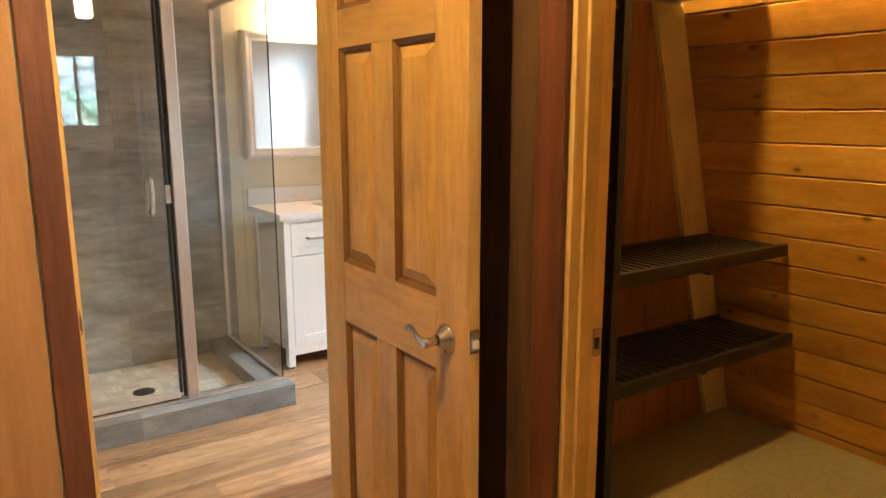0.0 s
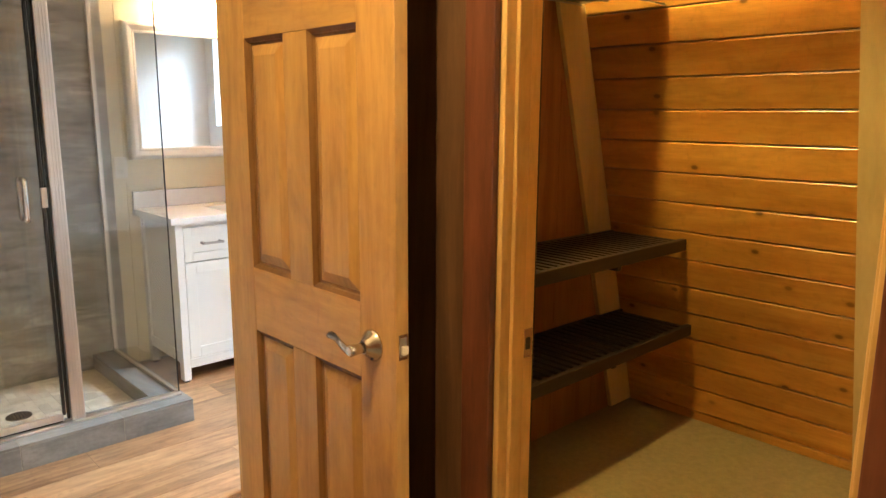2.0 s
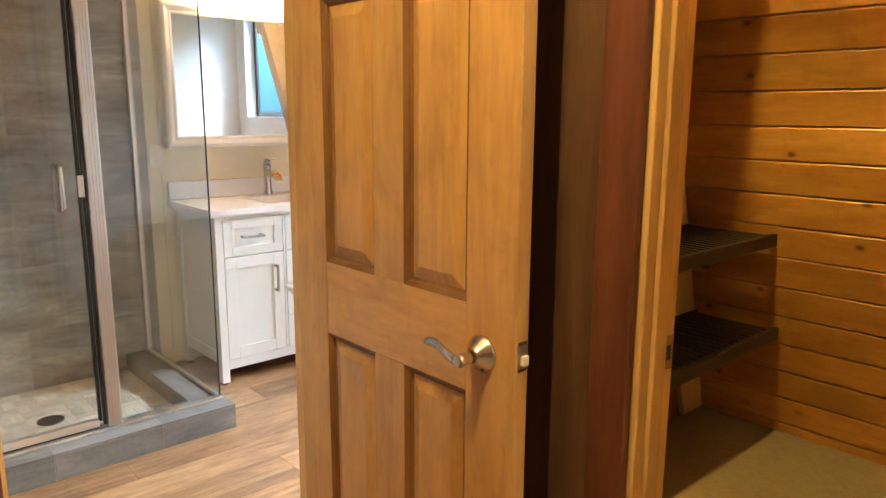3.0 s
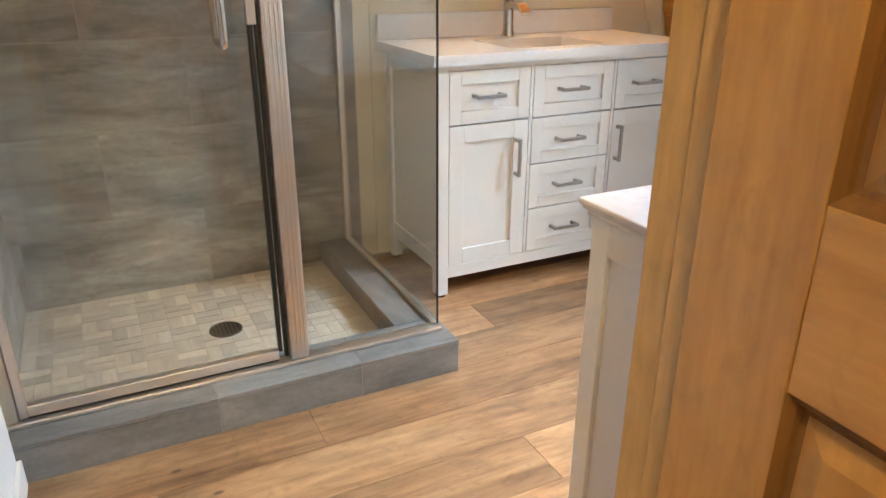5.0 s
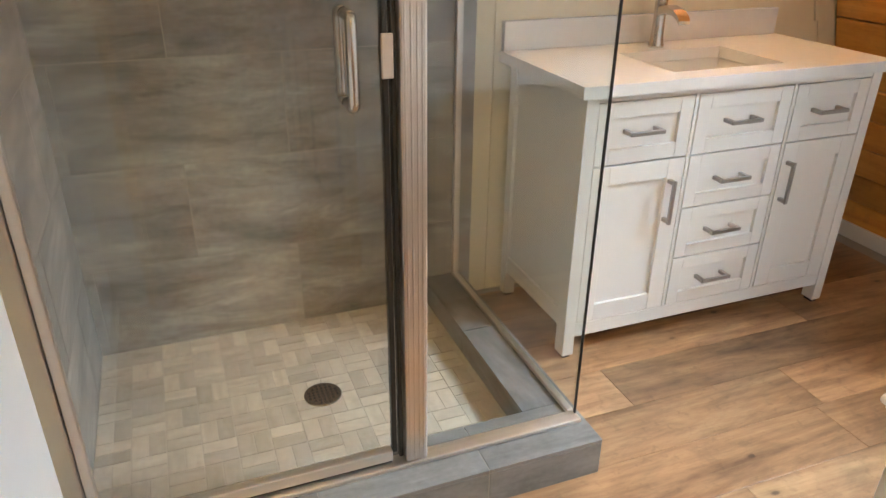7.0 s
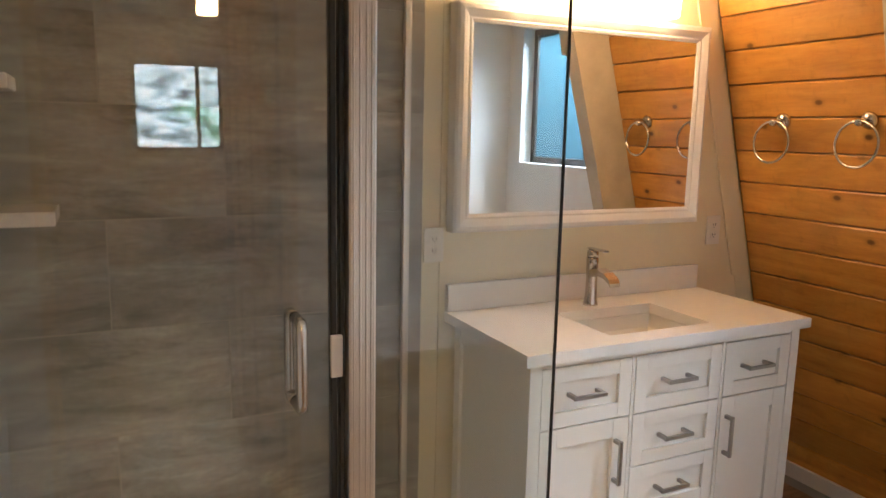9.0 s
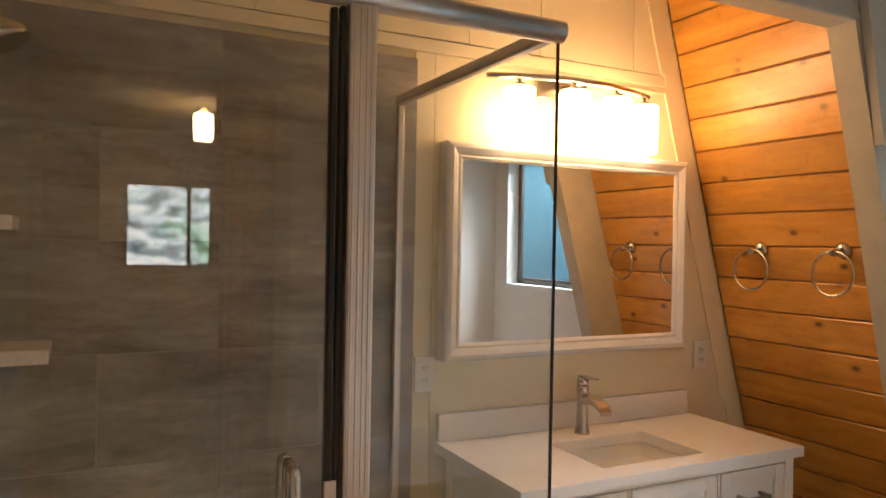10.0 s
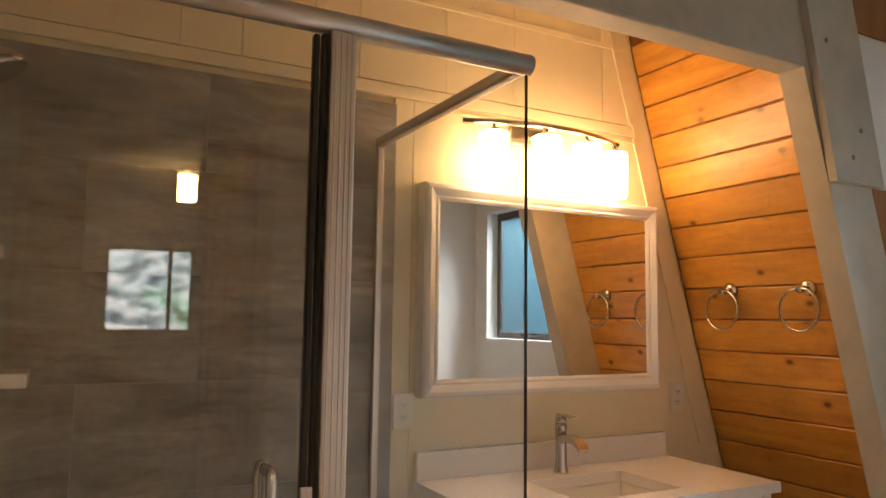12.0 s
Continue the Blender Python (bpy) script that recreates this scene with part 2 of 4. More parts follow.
def marble():
    m, nt, b = mat("white_marble")
    v = coords(nt, (1, 1, 1), False)
    n = noise_tex(nt, v, 5, 8, 0.6, 2.5)
    nt.links.new(ramp(nt, n, [(0.42, (0.80, 0.77, 0.755)), (0.5, (0.73, 0.695, 0.685)), (0.58, (0.80, 0.77, 0.755))]), b.inputs["Base Color"])
    b.inputs["Roughness"].default_value = 0.2
    return m


M_MARBLE = marble()


def outside():
    """Garden far behind the window: foliage, pale rocks and patches of sky, as a glowing plain backdrop."""
    m, nt, b = mat("garden_backdrop")
    v = coords(nt, (1, 1, 1), False)
    fine = noise_tex(nt, coords(nt, (0.7, 1, 1.4), False), 3.0, 8, 0.75, 0.2)
    big = noise_tex(nt, coords(nt, (0.7, 1, 1.9), False), 0.8, 4, 0.55, 0.4)
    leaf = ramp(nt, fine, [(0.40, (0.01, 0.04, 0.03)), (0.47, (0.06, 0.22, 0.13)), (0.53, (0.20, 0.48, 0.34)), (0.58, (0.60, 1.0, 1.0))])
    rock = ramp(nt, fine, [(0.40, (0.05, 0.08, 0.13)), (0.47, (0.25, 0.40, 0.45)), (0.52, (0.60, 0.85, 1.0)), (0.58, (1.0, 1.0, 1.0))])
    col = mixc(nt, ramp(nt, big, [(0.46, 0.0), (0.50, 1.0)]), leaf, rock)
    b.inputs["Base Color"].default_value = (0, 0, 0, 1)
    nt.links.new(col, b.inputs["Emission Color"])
    # the garden's daylight is this glow; the sheet also lights the room
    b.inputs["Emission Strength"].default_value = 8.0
    return m


def frosted(name, tint):
    """Obscure glass: it scatters a little of the daylight behind it."""
    m, nt, b = mat(name)
    n = noise_tex(nt, coords(nt, (1, 1, 1)), 3.0, 4, 0.6)
    tl, mx = nd(nt, "BsdfTranslucent"), nd(nt, "MixShader")
    nt.links.new(ramp(nt, n, [(0.3, tuple(c * 0.85 for c in tint)), (0.7, tint)]), tl.inputs[0])
    b.inputs["Base Color"].default_value, b.inputs["Roughness"].default_value = (0.02, 0.03, 0.035, 1), 0.35
    mx.inputs[0].default_value = 0.3
    nt.links.new(tl.outputs[0], mx.inputs[1])
    nt.links.new(b.outputs[0], mx.inputs[2])
    nt.links.new(mx.outputs[0], nt.nodes["Material Output"].inputs[0])
    return m


M_FROSTED = frosted("obscure_window_glass", (0.042, 0.100, 0.125))
M_GARDEN = outside()

# ---- building helpers ----


def box(bm, lo, hi, bev=0.0):
    """A box from corner to corner, its edges rounded by bev."""
    vs = [bm.verts.new((x, y, z)) for x in (lo[0], hi[0]) for y in (lo[1], hi[1]) for z in (lo[2], hi[2])]
    fs = [bm.faces.new([vs[i] for i in q]) for q in ((0, 1, 3, 2), (4, 6, 7, 5), (0, 4, 5, 1), (2, 3, 7, 6), (0, 2, 6, 4), (1, 5, 7, 3))]
    if bev:
        es = {e for f in fs for e in f.edges}
        bmesh.ops.bevel(bm, geom=list(es), offset=bev, segments=2, affect="EDGES", profile=0.5)
    return bm


def boxes(*pairs, bev=0.0):
    bm = bmesh.new()
    for lo, hi in pairs:
        box(bm, lo, hi, bev)
    return bm


def prism_y(bm, poly, y0, y1):
    """A polygon in x and z drawn out along y."""
    a = [bm.verts.new((x, y0, z)) for x, z in poly]
    b = [bm.verts.new((x, y1, z)) for x, z in poly]
    bm.faces.new(a)
    bm.faces.new(b[::-1])
    for i in range(len(poly)):
        j = (i + 1) % len(poly)
        bm.faces.new((a[j], a[i], b[i], b[j]))
    bmesh.ops.recalc_face_normals(bm, faces=bm.faces)
    return bm


def tube(bm, pts, r, seg=12, closed=False):
    """A round tube along a line of points; r is a number or one radius a point."""
    pts = [Vector(p) for p in pts]
    n = len(pts)
    rings = []
    q = last = None
    for i, p in enumerate(pts):
        if closed:
            d = pts[(i + 1) % n] - pts[i - 1]
        else:
            d = pts[min(i + 1, n - 1)] - pts[max(i - 1, 0)]
        d.normalize()
        q = d.to_track_quat("Z", "Y") if q is None else last.rotation_difference(d) @ q
        last = d
        rad = r[i] if isinstance(r, (list, tuple)) else r
        rings.append([bm.verts.new(p + q @ Vector((rad * math.cos(2 * math.pi * k / seg), rad * math.sin(2 * math.pi * k / seg), 0))) for k in range(seg)])
    for i in range(n if closed else n - 1):
        a, b = rings[i], rings[(i + 1) % n]
        for k in range(seg):
            f = bm.faces.new((a[k], a[(k + 1) % seg], b[(k + 1) % seg], b[k]))
            f.smooth = True
    if not closed:
        bm.faces.new(rings[0][::-1])
        bm.faces.new(rings[-1])
    return bm


def bar(a, b, r, seg=14):
    return tube(bmesh.new(), [a, b], r, seg)


def lathe(bm, m, profile, seg=20):
    """Turn a profile of (radius, height) about the z axis of the pose m."""
    rings = [[bm.verts.new(m @ Vector((r * math.cos(2 * math.pi * k / seg), r * math.sin(2 * math.pi * k / seg), h))) for k in range(seg)] for r, h in profile]
    for a, b in zip(rings, rings[1:]):
        for k in range(seg):
            f = bm.faces.new((a[k], a[(k + 1) % seg], b[(k + 1) % seg], b[k]))
            f.smooth = True
    bm.faces.new(rings[0][::-1])
    bm.faces.new(rings[-1])
    return bm


def mesh_of(name, bm, material):
    me = bpy.data.meshes.new(name)
    bm.normal_update()
    bm.to_mesh(me)
    bm.free()
    me.materials.append(material)
    return me


def thing(name, at, label, category, group="", kind=""):
    o = new(name)
    o.empty_display_size = 0.05
    o.location = at
    return tagged(o, label, category, group, kind)


def part(name, bm, material, parent, label=""):
    """One mesh, given in world coordinates, under a thing or under a part."""
    o = new(name, mesh_of(name, bm, material))
    o.parent = parent
    top = parent
    while top.parent:
        top = top.parent
    o.matrix_parent_inverse = Matrix.Translation(-top.location) if parent is top else Matrix.Identity(4)
    if material is M_GLASS:
        o.visible_shadow = False
    return tagged(o, label)


def solid(name, bm, material, label, category, kind="structure", group=""):
    return tagged(new(name, mesh_of(name, bm, material)), label, category, group, kind)


def piece(name, me, parent, at, rot=(0, 0, 0)):
    o = new(name, me)
    o.parent = parent
    o.location = at
    o.rotation_euler = rot
    return o


# the leaning east wall: x at height z
def lean(z):
    return 3.085 - 0.28 * z


def lean_closet(z):
    return 3.0 - 0.28 * z


def rafter_x(z):
    return 2.894 - 0.283 * z


# ---- structure ----
CEIL = 2.62
BACK = 4.15
solid("floor", boxes(((-3.4, -3.95, -0.12), (3.4, 4.3, -0.006))), M_GROUT_DARK, "dark subfloor under wood-look planks", "floor")
wall_north = solid("wall_north", boxes(((-0.1, BACK + 0.012, 0), (3.2, BACK + 0.12, CEIL))), M_CREAM, "cream panelled bathroom back wall", "wall")
wall_east = solid("wall_east", prism_y(bmesh.new(), [(lean(-0.1) + 0.02, -0.1), (lean(CEIL) + 0.02, CEIL), (lean(CEIL) + 0.14, CEIL), (lean(-0.1) + 0.14, -0.1)], 3.30, 4.16), M_CLOSETBACK, "leaning wall of orange knotty pine boards", "wall")
wall_closet_east = solid("wall_closet_east", prism_y(bmesh.new(), [(lean_closet(-0.1) + 0.02, -0.1), (lean_closet(CEIL) + 0.02, CEIL), (lean_closet(CEIL) + 0.14, CEIL), (lean_closet(-0.1) + 0.14, -0.1)], 0.0, 1.968), M_CLOSETBACK, "leaning closet wall of knotty pine boards", "wall")
solid("wall_shower", boxes(((-0.1, 3.168, 0), (0.03, BACK + 0.012, CEIL))), M_CREAM, "painted wall beside the shower", "wall")
solid("wall_bath_west", boxes(((-0.1, 2.10, 0), (0.078, 3.166, CEIL))), M_WALL, "white painted bathroom side wall", "wall")
# wall between hall and bathroom, with the doorway cut through
DL, DR, DT = 0.212, 0.952, 2.05
solid("wall_doorway", boxes(((-3.3, 1.97, 0), (DL - 0.025, 2.09, CEIL)), ((DR + 0.025, 1.97, 0), (2.79, 2.09, CEIL)), ((DL - 0.025, 1.97, DT + 0.025), (DR + 0.025, 2.09, CEIL))), M_WALL, "white wall with the bathroom doorway", "wall")
solid("wall_hall_panelling", boxes(((-3.3, 1.952, 0), (0.132, 1.968, CEIL)), ((0.99, 1.952, 0), (1.058, 1.968, CEIL))), M_PANELLING, "brown wood panelling beside the doorway", "wall")
# dormer wall with its window
WY0, WY1, WZ0, WZ1 = 2.24, 3.0, 1.30, 2.12
solid("wall_dormer", boxes(((2.79, 2.09, 0), (2.95, WY0, CEIL)), ((2.79, WY1, 0), (2.95, 3.298, CEIL)), ((2.79, WY0, 0), (2.95, WY1, WZ0)), ((2.79, WY0, WZ1), (2.95, WY1, CEIL))), M_WALL, "white dormer wall with a window opening", "wall")
# closet wall with its doorway
CY0, CY1, CT = 0.388, 1.07, 2.05
solid("wall_closet", boxes(((1.06, 0.0, 0), (1.15, CY0 - 0.022, CEIL)), ((1.06, CY1 + 0.022, 0), (1.15, 1.968, CEIL)), ((1.06, CY0 - 0.022, CT), (1.15, CY1 + 0.022, CEIL))), M_DARKWOOD, "dark brown wood closet wall", "wall")
solid("wall_closet_south", boxes(((1.06, -0.1, 0), (3.2, -0.002, CEIL))), M_PANELLING, "brown wood closet end wall", "wall")
solid("wall_hall_west", boxes(((-3.4, -3.95, 0), (-3.302, 2.1, CEIL))), M_PANELLING, "brown wood hall wall", "wall")
solid("wall_hall_east", boxes(((2.2, -3.95, 0), (2.3, -0.102, CEIL))), M_PANELLING, "brown wood room wall", "wall")
HX0, HX1, HZ0, HZ1 = 0.70, 1.63, 1.22, 2.17
solid("wall_south", boxes(((-3.3, -3.95, 0), (HX0, -3.80, CEIL)), ((HX1, -3.95, 0), (2.2, -3.80, CEIL)), ((HX0, -3.95, 0), (HX1, -3.80, HZ0)), ((HX0, -3.95, HZ1), (HX1, -3.80, CEIL))), M_PANELLING, "wood panelled wall with a window", "wall")
solid("ceiling", boxes(((-3.4, -3.95, CEIL), (3.2, 4.27, CEIL + 0.1))), M_CEIL, "plain painted ceiling", "ceiling")
solid("closet_carpet", boxes(((1.12, 0.0, -0.005), (3.03, 1.966, 0.006))), M_CARPET, "beige carpet on the closet floor", "carpet")
solid("closet_back_wall", boxes(*[((1.15 + 0.305 * i + 0.002, 1.958, 0), (1.15 + 0.305 * (i + 1), 1.969, CEIL)) for i in range(7)], bev=0.002), M_CLOSETBACK, "brown plywood panels at the closet back", "wall")

# collar beam and rafter of the roof truss
truss = thing("roof_truss", (2.894, 3.345, 0), "grey-painted timber beam and leaning rafter", "beam", kind="structure")
part("beam", boxes(((-0.09, 3.30, 2.196), (2.72, 3.39, CEIL - 0.002)), bev=0.006), M_BEAM, truss)
part("rafter", prism_y(bmesh.new(), [(rafter_x(0), 0), (rafter_x(2.6), 2.6), (rafter_x(2.6) + 0.345, 2.6), (rafter_x(0) + 0.345, 0)], 3.302, 3.388), M_BEAM, truss)
part("gusset_board", prism_y(bmesh.new(), [(2.368, 1.851), (2.208, 2.6), (2.445, 2.6), (2.605, 1.851)], 3.272, 3.298), M_BEAM, truss)
for z, dx in ((2.28, 0.09), (2.02, 0.17), (1.93, 0.10), (2.45, 0.2)):
    part("nail", lathe(bmesh.new(), pose(rafter_x(z) + dx, 3.273, z, 90), [(0.008, 0), (0.008, 0.003), (0.004, 0.004)], 10), M_NICKEL, truss)
part("dent", tube(bmesh.new(), [(1.48 - 0.016 * math.cos(a), 3.2995, 2.33 + 0.020 * math.sin(a)) for a in [-1.1 + 2.2 * k / 8 for k in range(9)]], 0.0018, 6), M_GROUT_DARK, truss, "curved dent")
solid("wall_gable_upper", prism_y(bmesh.new(), [(2.503, 2.346), (2.448, 2.6), (2.788, 2.6), (2.788, 2.346)], 3.280, 3.299), M_CLOSETBACK, "dark brown boards above the dormer", "wall")
solid("wall_gable_lower", prism_y(bmesh.new(), [(2.610, 1.851), (2.505, 2.343), (2.788, 2.343), (2.788, 1.851)], 3.284, 3.299), M_WALL, "white painted board beside the rafter", "wall")
for y0, y1 in ((1.905, 1.957), (0.60, 0.905)):
    solid("closet_rafter_trim", prism_y(bmesh.new(), [(lean_closet(0.01) - (0.17 if y0 > 1 else 0.03), 0.01), (lean_closet(2.6) - (0.17 if y0 > 1 else 0.03), 2.6), (lean_closet(2.6) - 0.002, 2.6), (lean_closet(0.01) - 0.002, 0.01)], y1 - 0.02 if y0 > 1 else y0, y1), M_RAFTER_PLY, "pale leaning trim board in the closet", "trim")

# panelled back wall: raised boards between grooves
GX = [1.303, 1.375, 3.2]
GU = [0.03, 0.24, 0.42, 0.60, 0.782, 1.014, 1.17, 1.50, 1.79, 2.219, 2.70]


def wall_board(x0, x1, z0, z1):
    """A board trimmed by the leaning wall."""
    bm = bmesh.new()
    t0, t1 = lean(z0) - 0.004, lean(z1) - 0.004
    a0, a1, b0, b1 = min(x0, t0), min(x0, t1), min(x1, t0), min(x1, t1)
    if b0 - a0 < 0.005:
        return None
    poly = [(x0, z0), (x0, z1)] if x0 < t1 else [(x0, z0), (x0, (3.081 - x0) / 0.28)]
    if x0 < t1:
        poly.append((b1, z1))
    if t1 < x1 < t0:
        poly.append((x1, (3.081 - x1) / 0.28))
    poly.append((b0, z0))
    return prism_y(bm, poly, BACK, BACK + 0.012)


for i in range(len(GX) - 1):
    bm = wall_board(GX[i] + 0.001, GX[i + 1] - 0.001, 0.0, 2.175)
    if bm:
        part("board", bm, M_CREAM, wall_north)
for i in range(len(GU) - 1):
    bm = wall_board(GU[i] + 0.001, GU[i + 1] - 0.001, 2.225, CEIL)
    if bm:
        part("board", bm, M_CREAM, wall_north)
part("rail_trim", boxes(((0.03, BACK - 0.003, 2.178), (2.45, BACK + 0.012, 2.222)), bev=0.003), M_CREAM, wall_north)
part("top_trim", boxes(((0.03, BACK - 0.006, 2.53), (2.36, BACK, 2.555)), bev=0.003), M_CREAM, wall_north)
SL = [(lean(0.1) - 0.006, 0.1), (lean(2.6) - 0.006, 2.6), (lean(2.6) - 0.09, 2.6), (lean(0.1) - 0.09, 0.1)]
part("leaning_trim", prism_y(bmesh.new(), SL, BACK - 0.005, BACK - 0.0005), M_CREAM, wall_north)
SB = [(lean(0.92) - 0.092, 0.92), (lean(2.17) - 0.092, 2.17), (lean(2.17) - 0.106, 2.17), (lean(0.92) - 0.106, 0.92)]
part("leaning_bead", prism_y(bmesh.new(), SB, BACK - 0.008, BACK - 0.0005), M_CREAM, wall_north)
SB2 = [(lean(2.23) - 0.092, 2.23), (lean(2.6) - 0.092, 2.6), (lean(2.6) - 0.106, 2.6), (lean(2.23) - 0.106, 2.23)]
part("leaning_bead", prism_y(bmesh.new(), SB2, BACK - 0.008, BACK - 0.0005), M_CREAM, wall_north)
part("bead", boxes(((1.50, BACK - 0.006, 2.150), (lean(2.15) - 0.1, BACK - 0.0005, 2.162)), bev=0.002), M_CREAM, wall_north)

# baseboard along the leaning wall
solid("baseboard", prism_y(bmesh.new(), [(lean(0) - 0.018, 0), (lean(0.075) - 0.016, 0.075), (lean(0.075) - 0.003, 0.075), (lean(0) - 0.003, 0)], 3.392, 4.13), M_WHITE, "white baseboard under pine boards", "baseboard")

solid("baseboard_west", boxes(((0.0785, 2.102, 0), (0.09, 3.164, 0.075)), bev=0.002), M_WHITE, "white baseboard on the bathroom wall", "baseboard")

# ---- doorways: jambs, stops, casings ----


def jamb_set(name, label):
    return thing(name, (0, 0, 0), label, "door frame", kind="structure")


fr1 = jamb_set("door_frame_1", "fir door frame with reddish casing boards")
fr1.location = (DL, 1.97, 0)
part("jamb", boxes(((DL - 0.023, 1.951, 0), (DL, 2.10, DT)), bev=0.003), M_JAMB, fr1)
part("jamb", boxes(((DR, 1.951, 0), (DR + 0.023, 2.10, DT)), bev=0.003), M_JAMB, fr1)
part("head_jamb", boxes(((DL - 0.023, 1.951, DT + 0.001), (DR + 0.023, 2.10, DT + 0.024)), bev=0.003), M_JAMB, fr1)
part("stop", boxes(((DL + 0.0005, 2.00, 0), (DL + 0.012, 2.04, DT)), bev=0.003), M_JAMB, fr1)
part("stop", boxes(((DR - 0.012, 2.00, 0), (DR - 0.0005, 2.04, DT)), bev=0.003), M_JAMB, fr1)
part("casing", boxes(((0.137, 1.93, 0), (DL - 0.006, 1.9505, DT + 0.09)), bev=0.004), M_CASING, fr1, "dark reddish casing board")
part("casing", boxes(((DR + 0.02, 1.93, 0), (1.05, 1.9505, DT + 0.09)), bev=0.004), M_CASING, fr1, "dark reddish casing board")
part("head_casing", boxes(((DL - 0.018, 1.93, DT + 0.012), (DR + 0.018, 1.9505, DT + 0.09)), bev=0.004), M_CASING, fr1)
part("strike_plate", boxes(((DL + 0.0005, 1.958, 0.87), (DL + 0.003, 1.99, 0.935)), ((DL - 0.002, 1.944, 0.885), (DL + 0.003, 1.958, 0.92)), bev=0.001), M_NICKEL, fr1, "brushed nickel strike plate")

fr2 = jamb_set("door_frame_2", "fir closet door frame with redwood casing")
fr2.location = (1.06, CY1, 0)
part("jamb", boxes(((1.048, CY1, 0), (1.157, CY1 + 0.02, CT)), bev=0.003), M_JAMB, fr2)
part("jamb", boxes(((1.048, CY0 - 0.02, 0), (1.157, CY0, CT)), bev=0.003), M_JAMB, fr2)
part("head_jamb", boxes(((1.048, CY0 - 0.02, CT - 0.02), (1.157, CY1 + 0.02, CT - 0.0005)), bev=0.003), M_JAMB, fr2)
part("stop", boxes(((1.075, CY1 - 0.011, 0), (1.115, CY1 - 0.0005, CT - 0.02)), bev=0.003), M_JAMB, fr2)
part("stop", boxes(((1.075, CY0 + 0.0005, 0), (1.115, CY0 + 0.011, CT - 0.02)), bev=0.003), M_JAMB, fr2)
part("casing", boxes(((1.028, CY1 + 0.012, 0), (1.0475, CY1 + 0.095, CT + 0.08)), bev=0.004), M_CASING, fr2, "reddish casing board")
part("back_band", boxes(((1.036, CY1 + 0.096, 0), (1.0595, CY1 + 0.19, CT + 0.08)), bev=0.004), M_DARKWOOD, fr2, "dark outer board")
part("casing", boxes(((1.028, CY0 - 0.10, 0), (1.0475, CY0 - 0.012, CT + 0.08)), bev=0.004), M_CASING, fr2, "reddish casing board")
part("head_casing", boxes(((1.028, CY0 - 0.01, CT - 0.01), (1.0475, CY1 + 0.01, CT + 0.08)), bev=0.004), M_CASING, fr2)
part("strike_plate", boxes(((1.122, CY1 - 0.0025, 0.89), (1.152, CY1 - 0.0005, 0.955)), bev=0.0008), M_NICKEL, fr2, "brushed nickel strike plate")
part("strike_hole", boxes(((1.130, CY1 - 0.0035, 0.908), (1.143, CY1 - 0.0026, 0.935))), M_SLOT, fr2)

# ---- six-panel door, open into the hall ----
door = thing("door_1", (0.916, 1.975, 0), "open six-panel varnished pine door", "door", kind="structure")
FX, BX, Y0, Y1 = 0.898, 0.933, 1.230, 1.972
ZR = [0.012, 0.235, 0.823, 1.0, 1.60, 1.70, 1.905, 2.035]
YS = [Y0, 1.357, 1.547, 1.651, 1.842, Y1]
part("stile", boxes(((FX, YS[0], ZR[0]), (BX, YS[1], ZR[7])), bev=0.002), M_DOOR, door)
part("stile", boxes(((FX, YS[4], ZR[0]), (BX, YS[5], ZR[7])), bev=0.002), M_DOOR, door)
for za, zb in ((0, 1), (2, 3), (4, 5), (6, 7)):
    part("rail", boxes(((FX + 0.0005, YS[1] + 0.0005, ZR[za]), (BX - 0.0005, YS[4] - 0.0005, ZR[zb])), bev=0.0015), M_DOOR_X, door)
for za, zb in ((1, 2), (3, 4), (5, 6)):
    part("mullion", boxes(((FX + 0.0005, YS[2], ZR[za] + 0.0005), (BX - 0.0005, YS[3], ZR[zb] - 0.0005)), bev=0.0015), M_DOOR, door)
    for ya, yb in ((1, 2), (3, 4)):
        ya, yb, z0, z1 = YS[ya], YS[yb], ZR[za], ZR[zb]
        bm = bmesh.new()
        for fx, s in ((FX, 1), (BX, -1)):
            # sticking, deep channel, then the raised field
            steps = [(0.0, 0.001), (0.009, 0.008), (0.011, 0.013), (0.018, 0.014), (0.042, 0.005), (0.045, 0.004)]
            loops = []
            for inset, depth in steps:
                x = fx + s * depth
                loops.append([bm.verts.new((x, y, z)) for y, z in ((ya + inset, z0 + inset), (yb - inset, z0 + inset), (yb - inset, z1 - inset), (ya + inset, z1 - inset))])
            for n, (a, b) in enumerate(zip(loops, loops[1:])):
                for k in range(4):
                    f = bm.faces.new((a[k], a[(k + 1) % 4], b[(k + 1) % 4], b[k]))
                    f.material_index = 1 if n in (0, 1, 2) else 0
            bm.faces.new(loops[-1])
        bmesh.ops.recalc_face_normals(bm, faces=bm.faces)
        part("panel", bm, M_DOOR, door).data.materials.append(M_DOOR_GROOVE)


